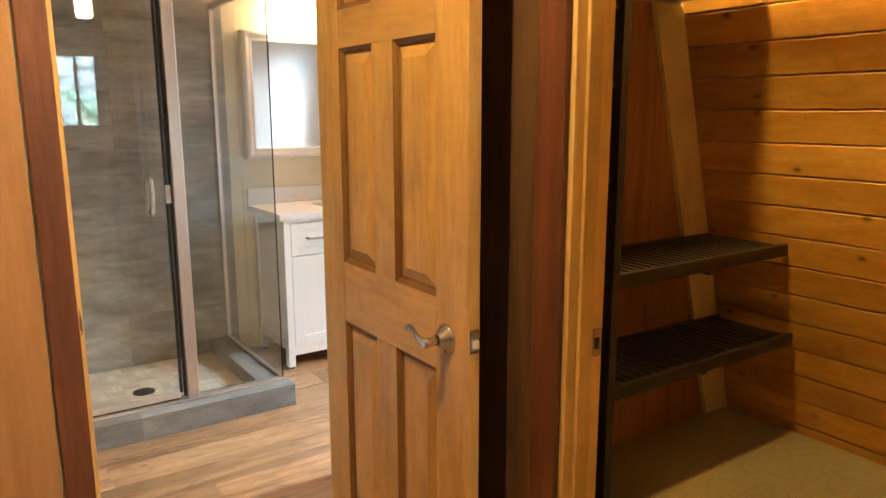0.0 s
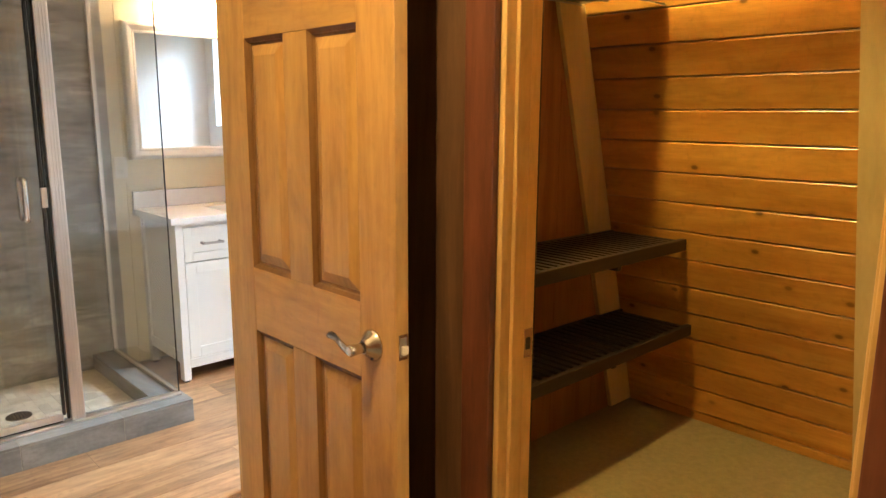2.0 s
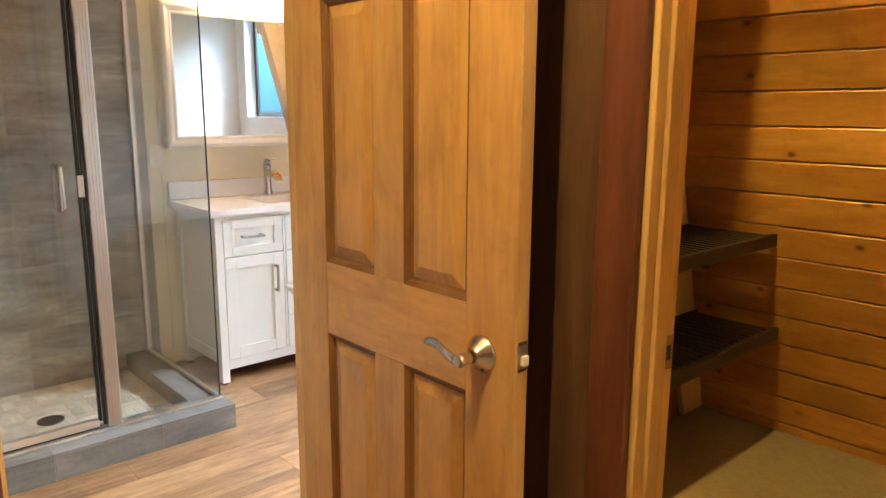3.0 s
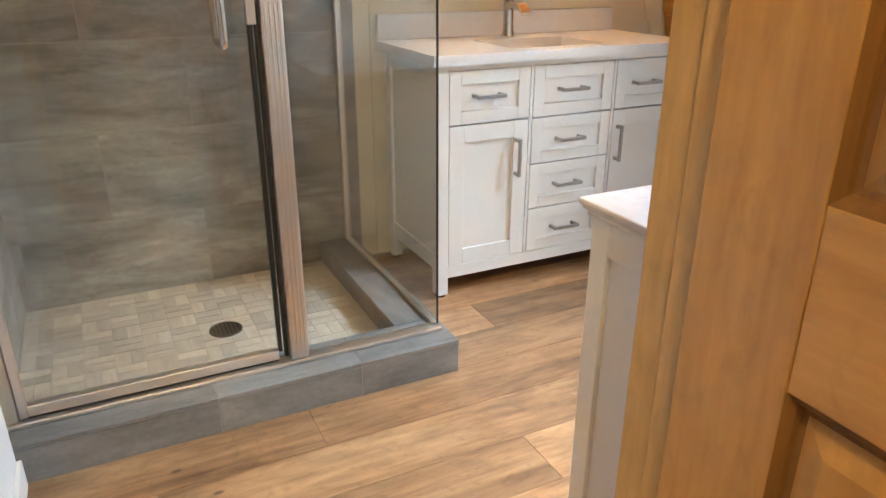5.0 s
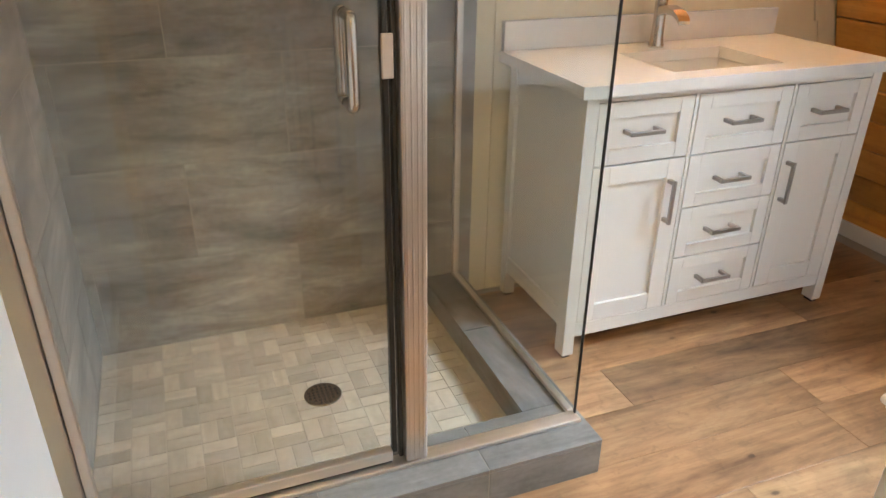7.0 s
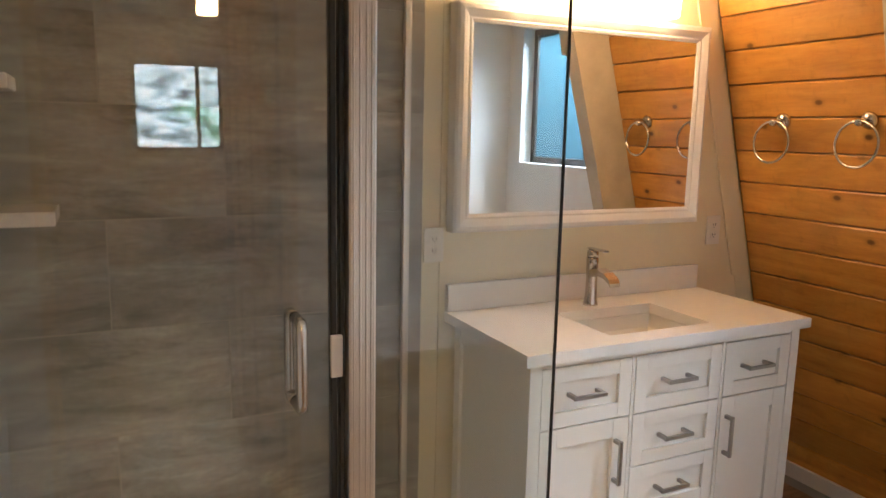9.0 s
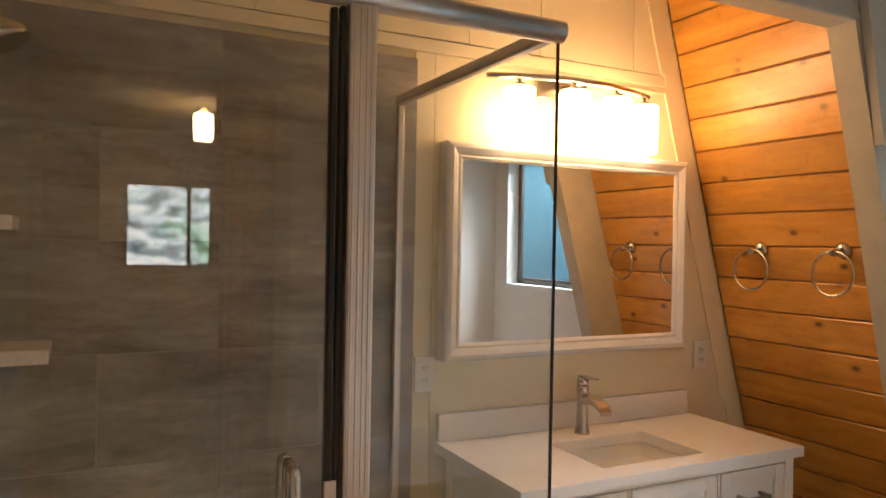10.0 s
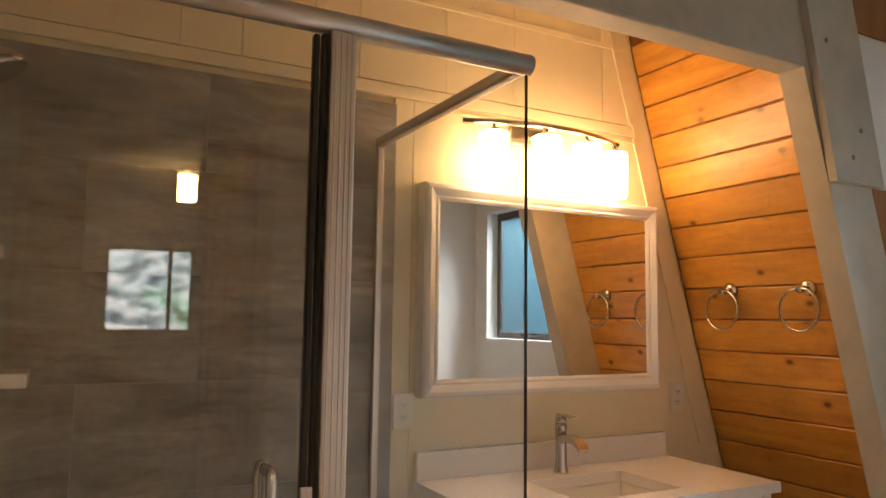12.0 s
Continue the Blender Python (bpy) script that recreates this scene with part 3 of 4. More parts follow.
def lever(parent, x, s):
    """A lever handle on the face at x; s is the side it stands out to."""
    y, z = 1.312, 0.910
    h = part("handle", lathe(bmesh.new(), pose(x, y, z, 0, 90 * s, 0), [(0.036, 0), (0.036, 0.003), (0.033, 0.007), (0.024, 0.016), (0.017, 0.024), (0.0145, 0.028)], 32), M_NICKEL, parent, "brushed nickel lever handle")
    part("spindle", lathe(bmesh.new(), pose(x, y, z, 0, 90 * s, 0), [(0.0125, 0.026), (0.0115, 0.040), (0.0125, 0.052), (0.0135, 0.062), (0.010, 0.066)], 20), M_NICKEL, h)
    part("keyway", lathe(bmesh.new(), pose(x + s * 0.0105, y - 0.012, z - 0.026, 0, 62 * s, 0), [(0.004, 0), (0.004, 0.002)], 10), M_SLOT, h)
    # a flat wave-shaped paddle: along, out, up, half height, half thickness
    secs = [(-0.006, 0.058, 0.000, 0.011, 0.007), (0.015, 0.060, -0.001, 0.0105, 0.006), (0.035, 0.058, 0.003, 0.011, 0.005),
            (0.055, 0.053, 0.007, 0.011, 0.0042), (0.075, 0.047, 0.010, 0.011, 0.0038), (0.095, 0.043, 0.009, 0.0105, 0.0035), (0.112, 0.041, 0.005, 0.008, 0.003), (0.120, 0.040, 0.002, 0.005, 0.002)]
    bm = bmesh.new()
    rings = [[bm.verts.new((x + s * (o + t * math.cos(a)), y + d, z + u + w * math.sin(a))) for a in [2 * math.pi * k / 12 for k in range(12)]] for d, o, u, w, t in secs]
    for p, q in zip(rings, rings[1:]):
        for k in range(12):
            bm.faces.new((p[k], p[(k + 1) % 12], q[(k + 1) % 12], q[k])).smooth = True
    bm.faces.new(rings[0])
    bm.faces.new(rings[-1])
    bmesh.ops.recalc_face_normals(bm, faces=bm.faces)
    part("lever", bm, M_NICKEL, h)


lever(door, FX, -1)
lever(door, BX, 1)
part("latch_plate", boxes(((0.904, Y0 - 0.002, 0.893), (0.928, Y0 - 0.0002, 0.95)), bev=0.0008), M_NICKEL, door, "nickel latch plate")
part("latch_hole", boxes(((0.9065, Y0 - 0.0026, 0.900), (0.9255, Y0 - 0.0021, 0.943))), M_PULL, door)
part("latch_bolt", boxes(((0.908, Y0 - 0.012, 0.906), (0.924, Y0 - 0.0027, 0.926)), bev=0.003), M_OUTLET, door, "pale latch bolt")
for z in (0.25, 1.02, 1.80):
    hg = part("hinge", bar((0.942, 1.944, z - 0.045), (0.942, 1.944, z + 0.045), 0.006, 10), M_NICKEL, door, "nickel butt hinge")
    part("hinge_leaf", boxes(((DR - 0.0022, 1.953, z - 0.045), (DR - 0.0004, 1.985, z + 0.045)), bev=0.0006), M_NICKEL, hg)

# ---- windows ----


def window(name, lo, hi, axis, label, out, glazing):
    """Frame, sash bar and panes in an opening; axis is the wall's normal."""
    w = thing(name, lo, label, "window", kind="structure")
    a = 1 if axis == "x" else 0
    c = 0 if axis == "x" else 1

    def bx(u0, u1, d0, d1, z0, z1):
        p0, p1 = [0, 0, z0], [0, 0, z1]
        p0[a], p1[a], p0[c], p1[c] = u0, u1, d0, d1
        return tuple(p0), tuple(p1)

    u0, u1, z0, z1, d0, d1 = lo[a], hi[a], lo[2], hi[2], lo[c], hi[c]
    f = 0.04
    part("frame", boxes(bx(u0, u0 + f, d0, d1, z0, z1), bx(u1 - f, u1, d0, d1, z0, z1), bx(u0 + f, u1 - f, d0, d1, z0, z0 + f), bx(u0 + f, u1 - f, d0, d1, z1 - f, z1), bev=0.003), M_DARKFRAME, w, "dark bronze window frame")
    um = u0 + (u1 - u0) * out
    dm = (d0 + d1) / 2
    part("sash_bar", boxes(bx(um - 0.02, um + 0.02, d0 + 0.004, d1 - 0.004, z0 + f, z1 - f), bev=0.003), M_DARKFRAME, w)
    for p, q in ((u0 + f, um - 0.02), (um + 0.02, u1 - f)):
        o = part("pane", boxes(bx(p, q, dm - 0.003, dm + 0.003, z0 + f, z1 - f)), glazing, w)
        o.visible_shadow = False
    return w


window("window_1", (2.87, WY0, WZ0), (2.91, WY1, WZ1), "x", "dark-framed dormer window with frosted panes", 0.75, M_FROSTED)
window("window_2", (HX0, -3.90, HZ0), (HX1, -3.86, HZ1), "y", "dark-framed sliding window onto a garden", 0.72, M_PANE)
solid("backdrop", boxes(((-6, -12.1, -2), (9, -12, 6))), M_GARDEN, "glowing backdrop of green trees and rocks outside", "backdrop")
solid("ground", boxes(((-400, -400, -0.5), (400, 400, -0.3))), paint("earth", (0.2, 0.17, 0.1), 0.9, 0.3), "dry earth outside", "ground")

# ---- shower ----
GY, GXS = 3.27, 1.235
curb = thing("shower_curb", (0.65, 3.25, 0), "grey stone-look tiled shower curb", "curb", kind="structure")
for x0, x1 in ((0.032, 0.55), (0.552, 0.95), (0.952, 1.262)):
    part("front_tile", boxes(((x0, 3.168, 0), (x1 - 0.001, 3.18, 0.096)), bev=0.0012), M_CURB_SHADED, curb)
    part("top_tile", boxes(((x0, 3.168, 0.097), (x1 - 0.001, 3.335, 0.108)), bev=0.0012), M_CURB_SHADED, curb)
part("core", boxes(((0.033, 3.170, 0), (1.260, 3.322, 0.1062)), ((1.122, 3.3225, 0), (1.260, 4.13, 0.1062))), M_GROUT_DARK, curb)
part("inner_tile", boxes(((0.05, 3.323, 0.02), (1.130, 3.334, 0.096)), bev=0.0012), M_CURB_SHADED, curb)
for y0, y1 in ((3.336, 3.75), (3.752, 4.13)):
    part("side_tile", boxes(((1.249, y0, 0), (1.262, y1, 0.096)), bev=0.0012), M_CURB_SHADED_Y, curb)
    part("side_top_tile", boxes(((1.120, y0, 0.097), (1.262, y1, 0.108)), bev=0.0012), M_CURB_SHADED_Y, curb)
    part("side_inner_tile", boxes(((1.120, y0, 0.02), (1.131, y1, 0.096)), bev=0.0012), M_CURB_SHADED_Y, curb)
part("end_tile", boxes(((1.249, 3.181, 0), (1.262, 3.335, 0.096)), bev=0.0012), M_CURB_SHADED_Y, curb)

enc = thing("shower_enclosure", (0.65, GY, 0.108), "framed glass shower enclosure with satin metal rails", "shower")
part("header_rail", tube(bmesh.new(), [(0.04, GY, 2.0), (GXS + 0.012, GY, 2.0)], 0.024, 20), M_FRAME, enc)
part("side_rail", boxes(((GXS - 0.016, GY + 0.022, 1.983), (GXS + 0.012, 4.118, 2.015)), bev=0.006), M_FRAME, enc)
part("wall_jamb", boxes(((0.052, GY - 0.02, 0.122), (0.09, GY + 0.02, 1.98)), bev=0.004), M_FRAME, enc)
part("sill", boxes(((0.045, GY - 0.028, 0.1085), (GXS + 0.008, GY + 0.014, 0.121)), bev=0.003), M_FRAME, enc)
part("side_sill", boxes(((GXS - 0.010, GY + 0.016, 0.1085), (GXS + 0.010, 4.118, 0.121)), bev=0.003), M_FRAME, enc)
part("wall_channel", boxes(((GXS - 0.011, 4.100, 0.122), (GXS + 0.011, 4.118, 1.982)), bev=0.003), M_FRAME, enc)
post = part("post", boxes(((0.768, GY - 0.022, 0.122), (0.822, GY + 0.020, 1.98)), bev=0.005), M_FRAME, enc)
for dx in (0.778, 0.790, 0.802, 0.812):
    part("flute", boxes(((dx - 0.0025, GY - 0.0236, 0.123), (dx + 0.0025, GY - 0.0222, 1.978)), bev=0.001), M_FRAME, post)
part("seal", boxes(((0.738, GY - 0.010, 0.15), (0.750, GY + 0.010, 1.97)), bev=0.003), M_RUBBER, enc, "black rubber door seal")
part("seal", boxes(((0.755, GY - 0.008, 0.13), (0.766, GY + 0.010, 1.975)), bev=0.003), M_RUBBER, enc, "black rubber door seal")
part("fixed_pane", boxes(((0.823, GY - 0.003, 0.1215), (GXS - 0.001, GY + 0.003, 1.978))), M_GLASS, enc, "clear fixed glass pane")
part("side_pane", boxes(((GXS - 0.003, GY + 0.004, 0.1215), (GXS + 0.003, 4.10, 1.983))), M_GLASS, enc, "clear side glass pane")
part("edge_seal", boxes(((GXS + 0.0005, GY - 0.004, 0.1215), (GXS + 0.005, GY + 0.0035, 1.979)), bev=0.001), M_RUBBER, enc, "dark glass edge")
sdoor = part("shower_door", boxes(((0.092, GY - 0.012, 0.125), (0.112, GY + 0.012, 1.972)), ((0.112, GY - 0.012, 0.128), (0.738, GY + 0.012, 0.158)), bev=0.003), M_FRAME, enc, "framed clear glass shower door")
part("pane", boxes(((0.1125, GY - 0.003, 0.1585), (0.7375, GY + 0.003, 1.97))), M_GLASS, sdoor)
part("drip_seal", boxes(((0.094, GY - 0.009, 0.1215), (0.736, GY + 0.009, 0.127)), bev=0.001), M_RUBBER, sdoor)
part("hinge_seal", boxes(((0.0905, GY - 0.006, 0.13), (0.0918, GY + 0.006, 1.97))), M_RUBBER, sdoor)
for s in (-1, 1):
    y = GY + s * 0.045
    z0, z1, x = 0.992, 1.150, 0.675
    pts = [(x, GY + s * 0.004, z0), (x, y - s * 0.008, z0), (x, y - s * 0.002, z0 + 0.003), (x, y, z0 + 0.012), (x, y, z1 - 0.012), (x, y - s * 0.002, z1 - 0.003), (x, y - s * 0.008, z1), (x, GY + s * 0.004, z1)]
    part("pull_handle", tube(bmesh.new(), pts, 0.0105, 12), M_NICKEL, sdoor, "brushed nickel D-shaped pull")
part("door_catch", boxes(((0.735, GY - 0.021, 1.035), (0.757, GY - 0.0125, 1.115)), bev=0.002), M_CATCH, sdoor, "beige plastic door catch")

# pan, drain, mosaic bed
pan = solid("shower_pan", boxes(((0.05, 3.323, 0.0), (1.132, 4.13, 0.0262))), M_GROUT, "pale stone basketweave mosaic shower floor", "shower floor")
drain = thing("shower_drain", (0.657, 3.692, 0.03), "dark round perforated shower drain", "drain")
part("ring", lathe(bmesh.new(), pose(0.657, 3.692, 0.0285), [(0.054, 0), (0.054, 0.003), (0.050, 0.0045), (0.047, 0.0035)], 32), M_BRONZE, drain)
for i in range(-3, 4):
    for j in range(-3, 4):
        if i * i + j * j <= 10:
            part("hole", lathe(bmesh.new(), pose(0.657 + i * 0.013, 3.692 + j * 0.013, 0.0322), [(0.0045, 0), (0.0045, 0.0006)], 8), M_SLOT, drain)

# corner shelves
for z in (1.245, 1.56):
    sh = solid("corner_shelf", boxes(((0.045, 3.93, z), (0.272 if z < 1.4 else 0.195, 4.125, z + 0.035)), bev=0.004), M_MARBLE, "pale stone corner shelf in the shower", "shelf", kind="")

head = thing("wall_shower_spray", (0.05, 3.72, 2.0), "brushed nickel shower head on an arm", "shower head")
part("flange", lathe(bmesh.new(), pose(0.05, 3.72, 2.02, 0, 90, 0), [(0.03, 0), (0.028, 0.006), (0.012, 0.012)]), M_NICKEL, head)
part("arm", tube(bmesh.new(), [(0.055, 3.72, 2.02), (0.10, 3.72, 2.03), (0.14, 3.72, 2.02), (0.165, 3.72, 1.995)], 0.010), M_NICKEL, head)
part("rose", lathe(bmesh.new(), look((0.165, 3.72, 1.995), (0.20, 3.71, 1.93)) @ pose(0, 0, 0, 180), [(0.014, 0.0), (0.018, 0.015), (0.045, 0.045), (0.05, 0.055), (0.05, 0.066), (0.044, 0.07)], 28), M_NICKEL, head)

# ---- vanity ----
van = thing("vanity", (1.96, 3.89, 0), "white shaker bathroom vanity with pewter pulls", "vanity")
VX0, VX1, VF, VB = 1.420, 2.506, 3.640, 4.125
part("back", boxes(((VX0 + 0.06, VB - 0.012, 0.12), (VX1 - 0.06, VB, 0.83)), bev=0.001), M_WHITE, van)
part("bottom", boxes(((VX0 + 0.02, VF + 0.03, 0.105), (VX1 - 0.02, VB - 0.013, 0.122))), M_WHITE, van)
for x0, x1 in ((VX0, VX0 + 0.040), (VX1 - 0.040, VX1)):
    for y0, y1 in ((VF, VF + 0.05), (VB - 0.055, VB - 0.014)):
        lg = part("leg", boxes(((x0, y0, 0.012), (x1, y1, 0.85)), bev=0.002), M_WHITE, van)
        part("foot", boxes(((x0 + 0.008, y0 + 0.008, 0.0), (x1 - 0.008, y1 - 0.008, 0.0118))), M_SLOT, lg)
    s = 1 if x0 < 2 else -1
    px = x0 + 0.012 if s > 0 else x1 - 0.012
    part("side_panel", boxes(((min(px, px + s * 0.012), VF + 0.05, 0.12), (max(px, px + s * 0.012), VB - 0.056, 0.83))), M_WHITE, van)
    ox = x0 + 0.003 if s > 0 else x1 - 0.003
    for z0, z1 in ((0.105, 0.165), (0.79, 0.849)):
        part("side_rail", boxes(((min(ox, px), VF + 0.0505, z0), (max(ox, px), VB - 0.0565, z1)), bev=0.0015), M_WHITE, van)
COLS = [(1.460, 1.783), (1.797, 2.150), (2.164, 2.465)]
part("apron", boxes(((VX0 + 0.0405, VF + 0.002, 0.077), (VX1 - 0.0405, VF + 0.03, 0.124)), bev=0.002), M_WHITE, van)
part("top_rail", boxes(((VX0 + 0.0405, VF + 0.002, 0.832), (VX1 - 0.0405, VF + 0.03, 0.849)), bev=0.001), M_WHITE, van)
for x in (1.790, 2.157):
    part("divider", boxes(((x - 0.005, VF + 0.002, 0.1125), (x + 0.005, VF + 0.03, 0.8315))), M_WHITE, van)
# near-black sheet paints the shade seen through the gaps between fronts
part("shadow_box", boxes(((VX0 + 0.042, VF + 0.031, 0.125), (VX1 - 0.042, VF + 0.036, 0.831))), M_DARKFRAME, van, "dark sheet standing in for shade behind the fronts")


def front(name, x0, x1, z0, z1, rail, pull):
    """A shaker front: recessed panel, two stiles, two rails and a bar pull."""
    f = part(name, boxes(((x0 + rail * 0.5, VF + 0.012, z0 + rail * 0.5), (x1 - rail * 0.5, VF + 0.022, z1 - rail * 0.5))), M_WHITE, van)
    y0, y1 = VF + 0.001, VF + 0.024
    part("stile", boxes(((x0, y0, z0), (x0 + rail, y1, z1)), bev=0.0012), M_WHITE, f)
    part("stile", boxes(((x1 - rail, y0, z0), (x1, y1, z1)), bev=0.0012), M_WHITE, f)
    part("rail", boxes(((x0 + rail + 0.0003, y0 + 0.0003, z0), (x1 - rail - 0.0003, y1, z0 + rail)), bev=0.0012), M_WHITE, f)
    part("rail", boxes(((x0 + rail + 0.0003, y0 + 0.0003, z1 - rail), (x1 - rail - 0.0003, y1, z1)), bev=0.0012), M_WHITE, f)
    px, pz, ln, up = pull
    h = 0.5 * ln
    ends = ((px, pz - h), (px, pz + h)) if up else ((px - h, pz), (px + h, pz))
    py = VF - 0.028
    bm = bmesh.new()
    w = 0.006
    if up:
        box(bm, (px - w, py - 0.005, pz - h - 0.008), (px + w, py + 0.004, pz + h + 0.008), 0.0015)
    else:
        box(bm, (px - h - 0.008, py - 0.005, pz - w), (px + h + 0.008, py + 0.004, pz + w), 0.0015)
    base = VF + (0.0115 if not up else 0.0005)
    for ex, ez in ends:
        box(bm, (ex - w, py + 0.004, ez - w), (ex + w, base, ez + w), 0.001)
    part("pull", bm, M_PULL, f, "pewter bar pull")


for (x0, x1) in COLS:
    front("drawer", x0 + 0.002, x1 - 0.002, 0.648, 0.829, 0.045, ((x0 + x1) / 2 - 0.011, 0.742, 0.10, False))
front("cabinet_door", COLS[0][0] + 0.002, COLS[0][1] - 0.002, 0.1265, 0.643, 0.058, (1.732, 0.512, 0.125, True))
front("cabinet_door", COLS[2][0] + 0.002, COLS[2][1] - 0.002, 0.1265, 0.643, 0.058, (2.188, 0.516, 0.125, True))
for z0, z1 in ((0.475, 0.643), (0.3005, 0.470), (0.1265, 0.2955)):
    front("drawer", COLS[1][0] + 0.002, COLS[1][1] - 0.002, z0, z1, 0.042, (1.962, (z0 + z1) / 2, 0.10, False))

TOPZ, TX0, TX1, TY0, TY1 = 0.886, 1.394, 2.522, 3.617, 4.146
SX0, SX1, SY0, SY1 = 1.735, 2.145, 3.695, 3.985
top = thing("worktop", (1.96, 3.88, 0.851), "white quartz vanity worktop with low backsplash", "worktop")
bm = bmesh.new()
ring = [[bm.verts.new((x, y, z)) for x, y in ((a0, b0), (a1, b0), (a1, b1), (a0, b1))] for z in (0.851, TOPZ) for a0, a1, b0, b1 in ((TX0, TX1, TY0, TY1), (SX0, SX1, SY0, SY1))]
for p, q in ((0, 1), (2, 3), (0, 2), (1, 3)):
    for k in range(4):
        bm.faces.new((ring[p][k], ring[p][(k + 1) % 4], ring[q][(k + 1) % 4], ring[q][k]))
bmesh.ops.recalc_face_normals(bm, faces=bm.faces)
part("slab", bm, M_QUARTZ, top)
part("edge", boxes(((TX0 - 0.002, TY0 - 0.002, 0.853), (TX1 + 0.002, TY0 - 0.0005, TOPZ - 0.002))), M_QUARTZ, top)
part("backsplash", boxes(((TX0 + 0.004, TY1 - 0.022, TOPZ + 0.0005), (2.51, TY1, 0.98)), bev=0.002), M_QUARTZ, top)
sink = thing("sink", (1.94, 3.84, 0.74), "white rectangular undermount sink basin", "sink")
bm = bmesh.new()
levels = [(0.0, 0.8505), (-0.004, 0.845), (0.010, 0.80), (0.05, 0.745), (0.09, 0.735)]
loops = [[bm.verts.new((x, y, z)) for x, y in ((SX0 + d - 0.004, SY0 + d - 0.004), (SX1 - d + 0.004, SY0 + d - 0.004), (SX1 - d + 0.004, SY1 - d + 0.004), (SX0 + d - 0.004, SY1 - d + 0.004))] for d, z in levels]
for a, b in zip(loops, loops[1:]):
    for k in range(4):
        bm.faces.new((a[k], a[(k + 1) % 4], b[(k + 1) % 4], b[k]))
bm.faces.new(loops[-1])
bmesh.ops.recalc_face_normals(bm, faces=bm.faces)
for f in bm.faces:
    f.normal_flip()
part("basin", bm, M_PORCELAIN, sink)
part("waste", lathe(bmesh.new(), pose(1.94, 3.86, 0.735), [(0.022, 0.0), (0.022, 0.003), (0.015, 0.004)]), M_NICKEL, sink)

tap = thing("faucet", (1.925, 4.045, TOPZ), "brushed nickel single-lever basin faucet", "faucet")
tx, ty = 1.925, 4.045
part("body", lathe(bmesh.new(), pose(tx, ty, TOPZ), [(0.027, 0), (0.026, 0.006), (0.021, 0.03), (0.0195, 0.09), (0.021, 0.15), (0.022, 0.168), (0.018, 0.17)], 24), M_NICKEL, tap)
bm = bmesh.new()
secs = [(-0.012, 0.116, 0.020, 0.014), (-0.05, 0.128, 0.021, 0.012), (-0.09, 0.122, 0.022, 0.009), (-0.118, 0.108, 0.022, 0.007), (-0.128, 0.095, 0.022, 0.006)]
loops = []
for dy, dz, w, h in secs:
    loops.append([bm.verts.new((tx + a * w, ty + dy, TOPZ + dz + b * h)) for a, b in ((-1, -1), (1, -1), (1, 1), (-1, 1))])
for a, b in zip(loops, loops[1:]):
    for k in range(4):
        bm.faces.new((a[k], a[(k + 1) % 4], b[(k + 1) % 4], b[k]))
bm.faces.new(loops[0][::-1])
bm.faces.new(loops[-1])
bmesh.ops.recalc_face_normals(bm, faces=bm.faces)
part("spout", bm, M_NICKEL, tap)
lv = part("cap", lathe(bmesh.new(), pose(tx, ty, TOPZ + 0.1705), [(0.020, 0), (0.021, 0.012), (0.020, 0.024), (0.012, 0.028)], 24), M_NICKEL, tap)
part("lever", boxes(((tx - 0.012, ty - 0.075, TOPZ + 0.198), (tx + 0.012, ty + 0.018, TOPZ + 0.205)), bev=0.003), M_NICKEL, lv)

# ---- mirror ----
mir = thing("wall_mirror", (1.945, 4.14, 1.15), "white-framed rectangular wall mirror", "mirror")
MX0, MX1, MZ0, MZ1 = 1.397, 2.455, 1.158, 1.886


def moulding(lo, hi, w):
    """A picture-frame moulding with mitred corners in a stepped section."""
    prof = [(0.0, 0.0), (0.0, 0.018), (0.008, 0.026), (0.020, 0.030), (0.034, 0.024), (0.044, 0.018), (0.050, 0.020), (w, 0.014), (w, 0.004)]
    bm = bmesh.new()
    loops = []
    for ins, dep in prof:
        loops.append([bm.verts.new((x, BACK - 0.035 - dep if dep else BACK - 0.001, z)) for x, z in ((lo[0] + ins, lo[1] + ins), (hi[0] - ins, lo[1] + ins), (hi[0] - ins, hi[1] - ins), (lo[0] + ins, hi[1] - ins))])
    for a, b in zip(loops, loops[1:]):
        for k in range(4):
            bm.faces.new((a[k], a[(k + 1) % 4], b[(k + 1) % 4], b[k]))
    bmesh.ops.recalc_face_normals(bm, faces=bm.faces)
    return bm


part("frame", moulding((MX0, MZ0), (MX1, MZ1), 0.06), M_WHITE, mir, "white stepped wooden frame")
part("backing", boxes(((MX0 + 0.01, BACK - 0.0055, MZ0 + 0.01), (MX1 - 0.01, BACK - 0.0005, MZ1 - 0.01))), M_DARKFRAME, mir)
part("mirror_glass", boxes(((MX0 + 0.055, BACK - 0.046, MZ0 + 0.055), (MX1 - 0.055, BACK - 0.042, MZ1 - 0.055))), M_MIRROR, mir)

# ---- vanity light ----
vl = thing("vanity_light", (1.87, 4.14, 2.10), "four-light bath bar with lit frosted shades", "wall lamp")


def bow(x):
    return 4.075 - 0.085 * math.sin(math.pi * min(1, max(0, (x - 1.525) / 0.70)))


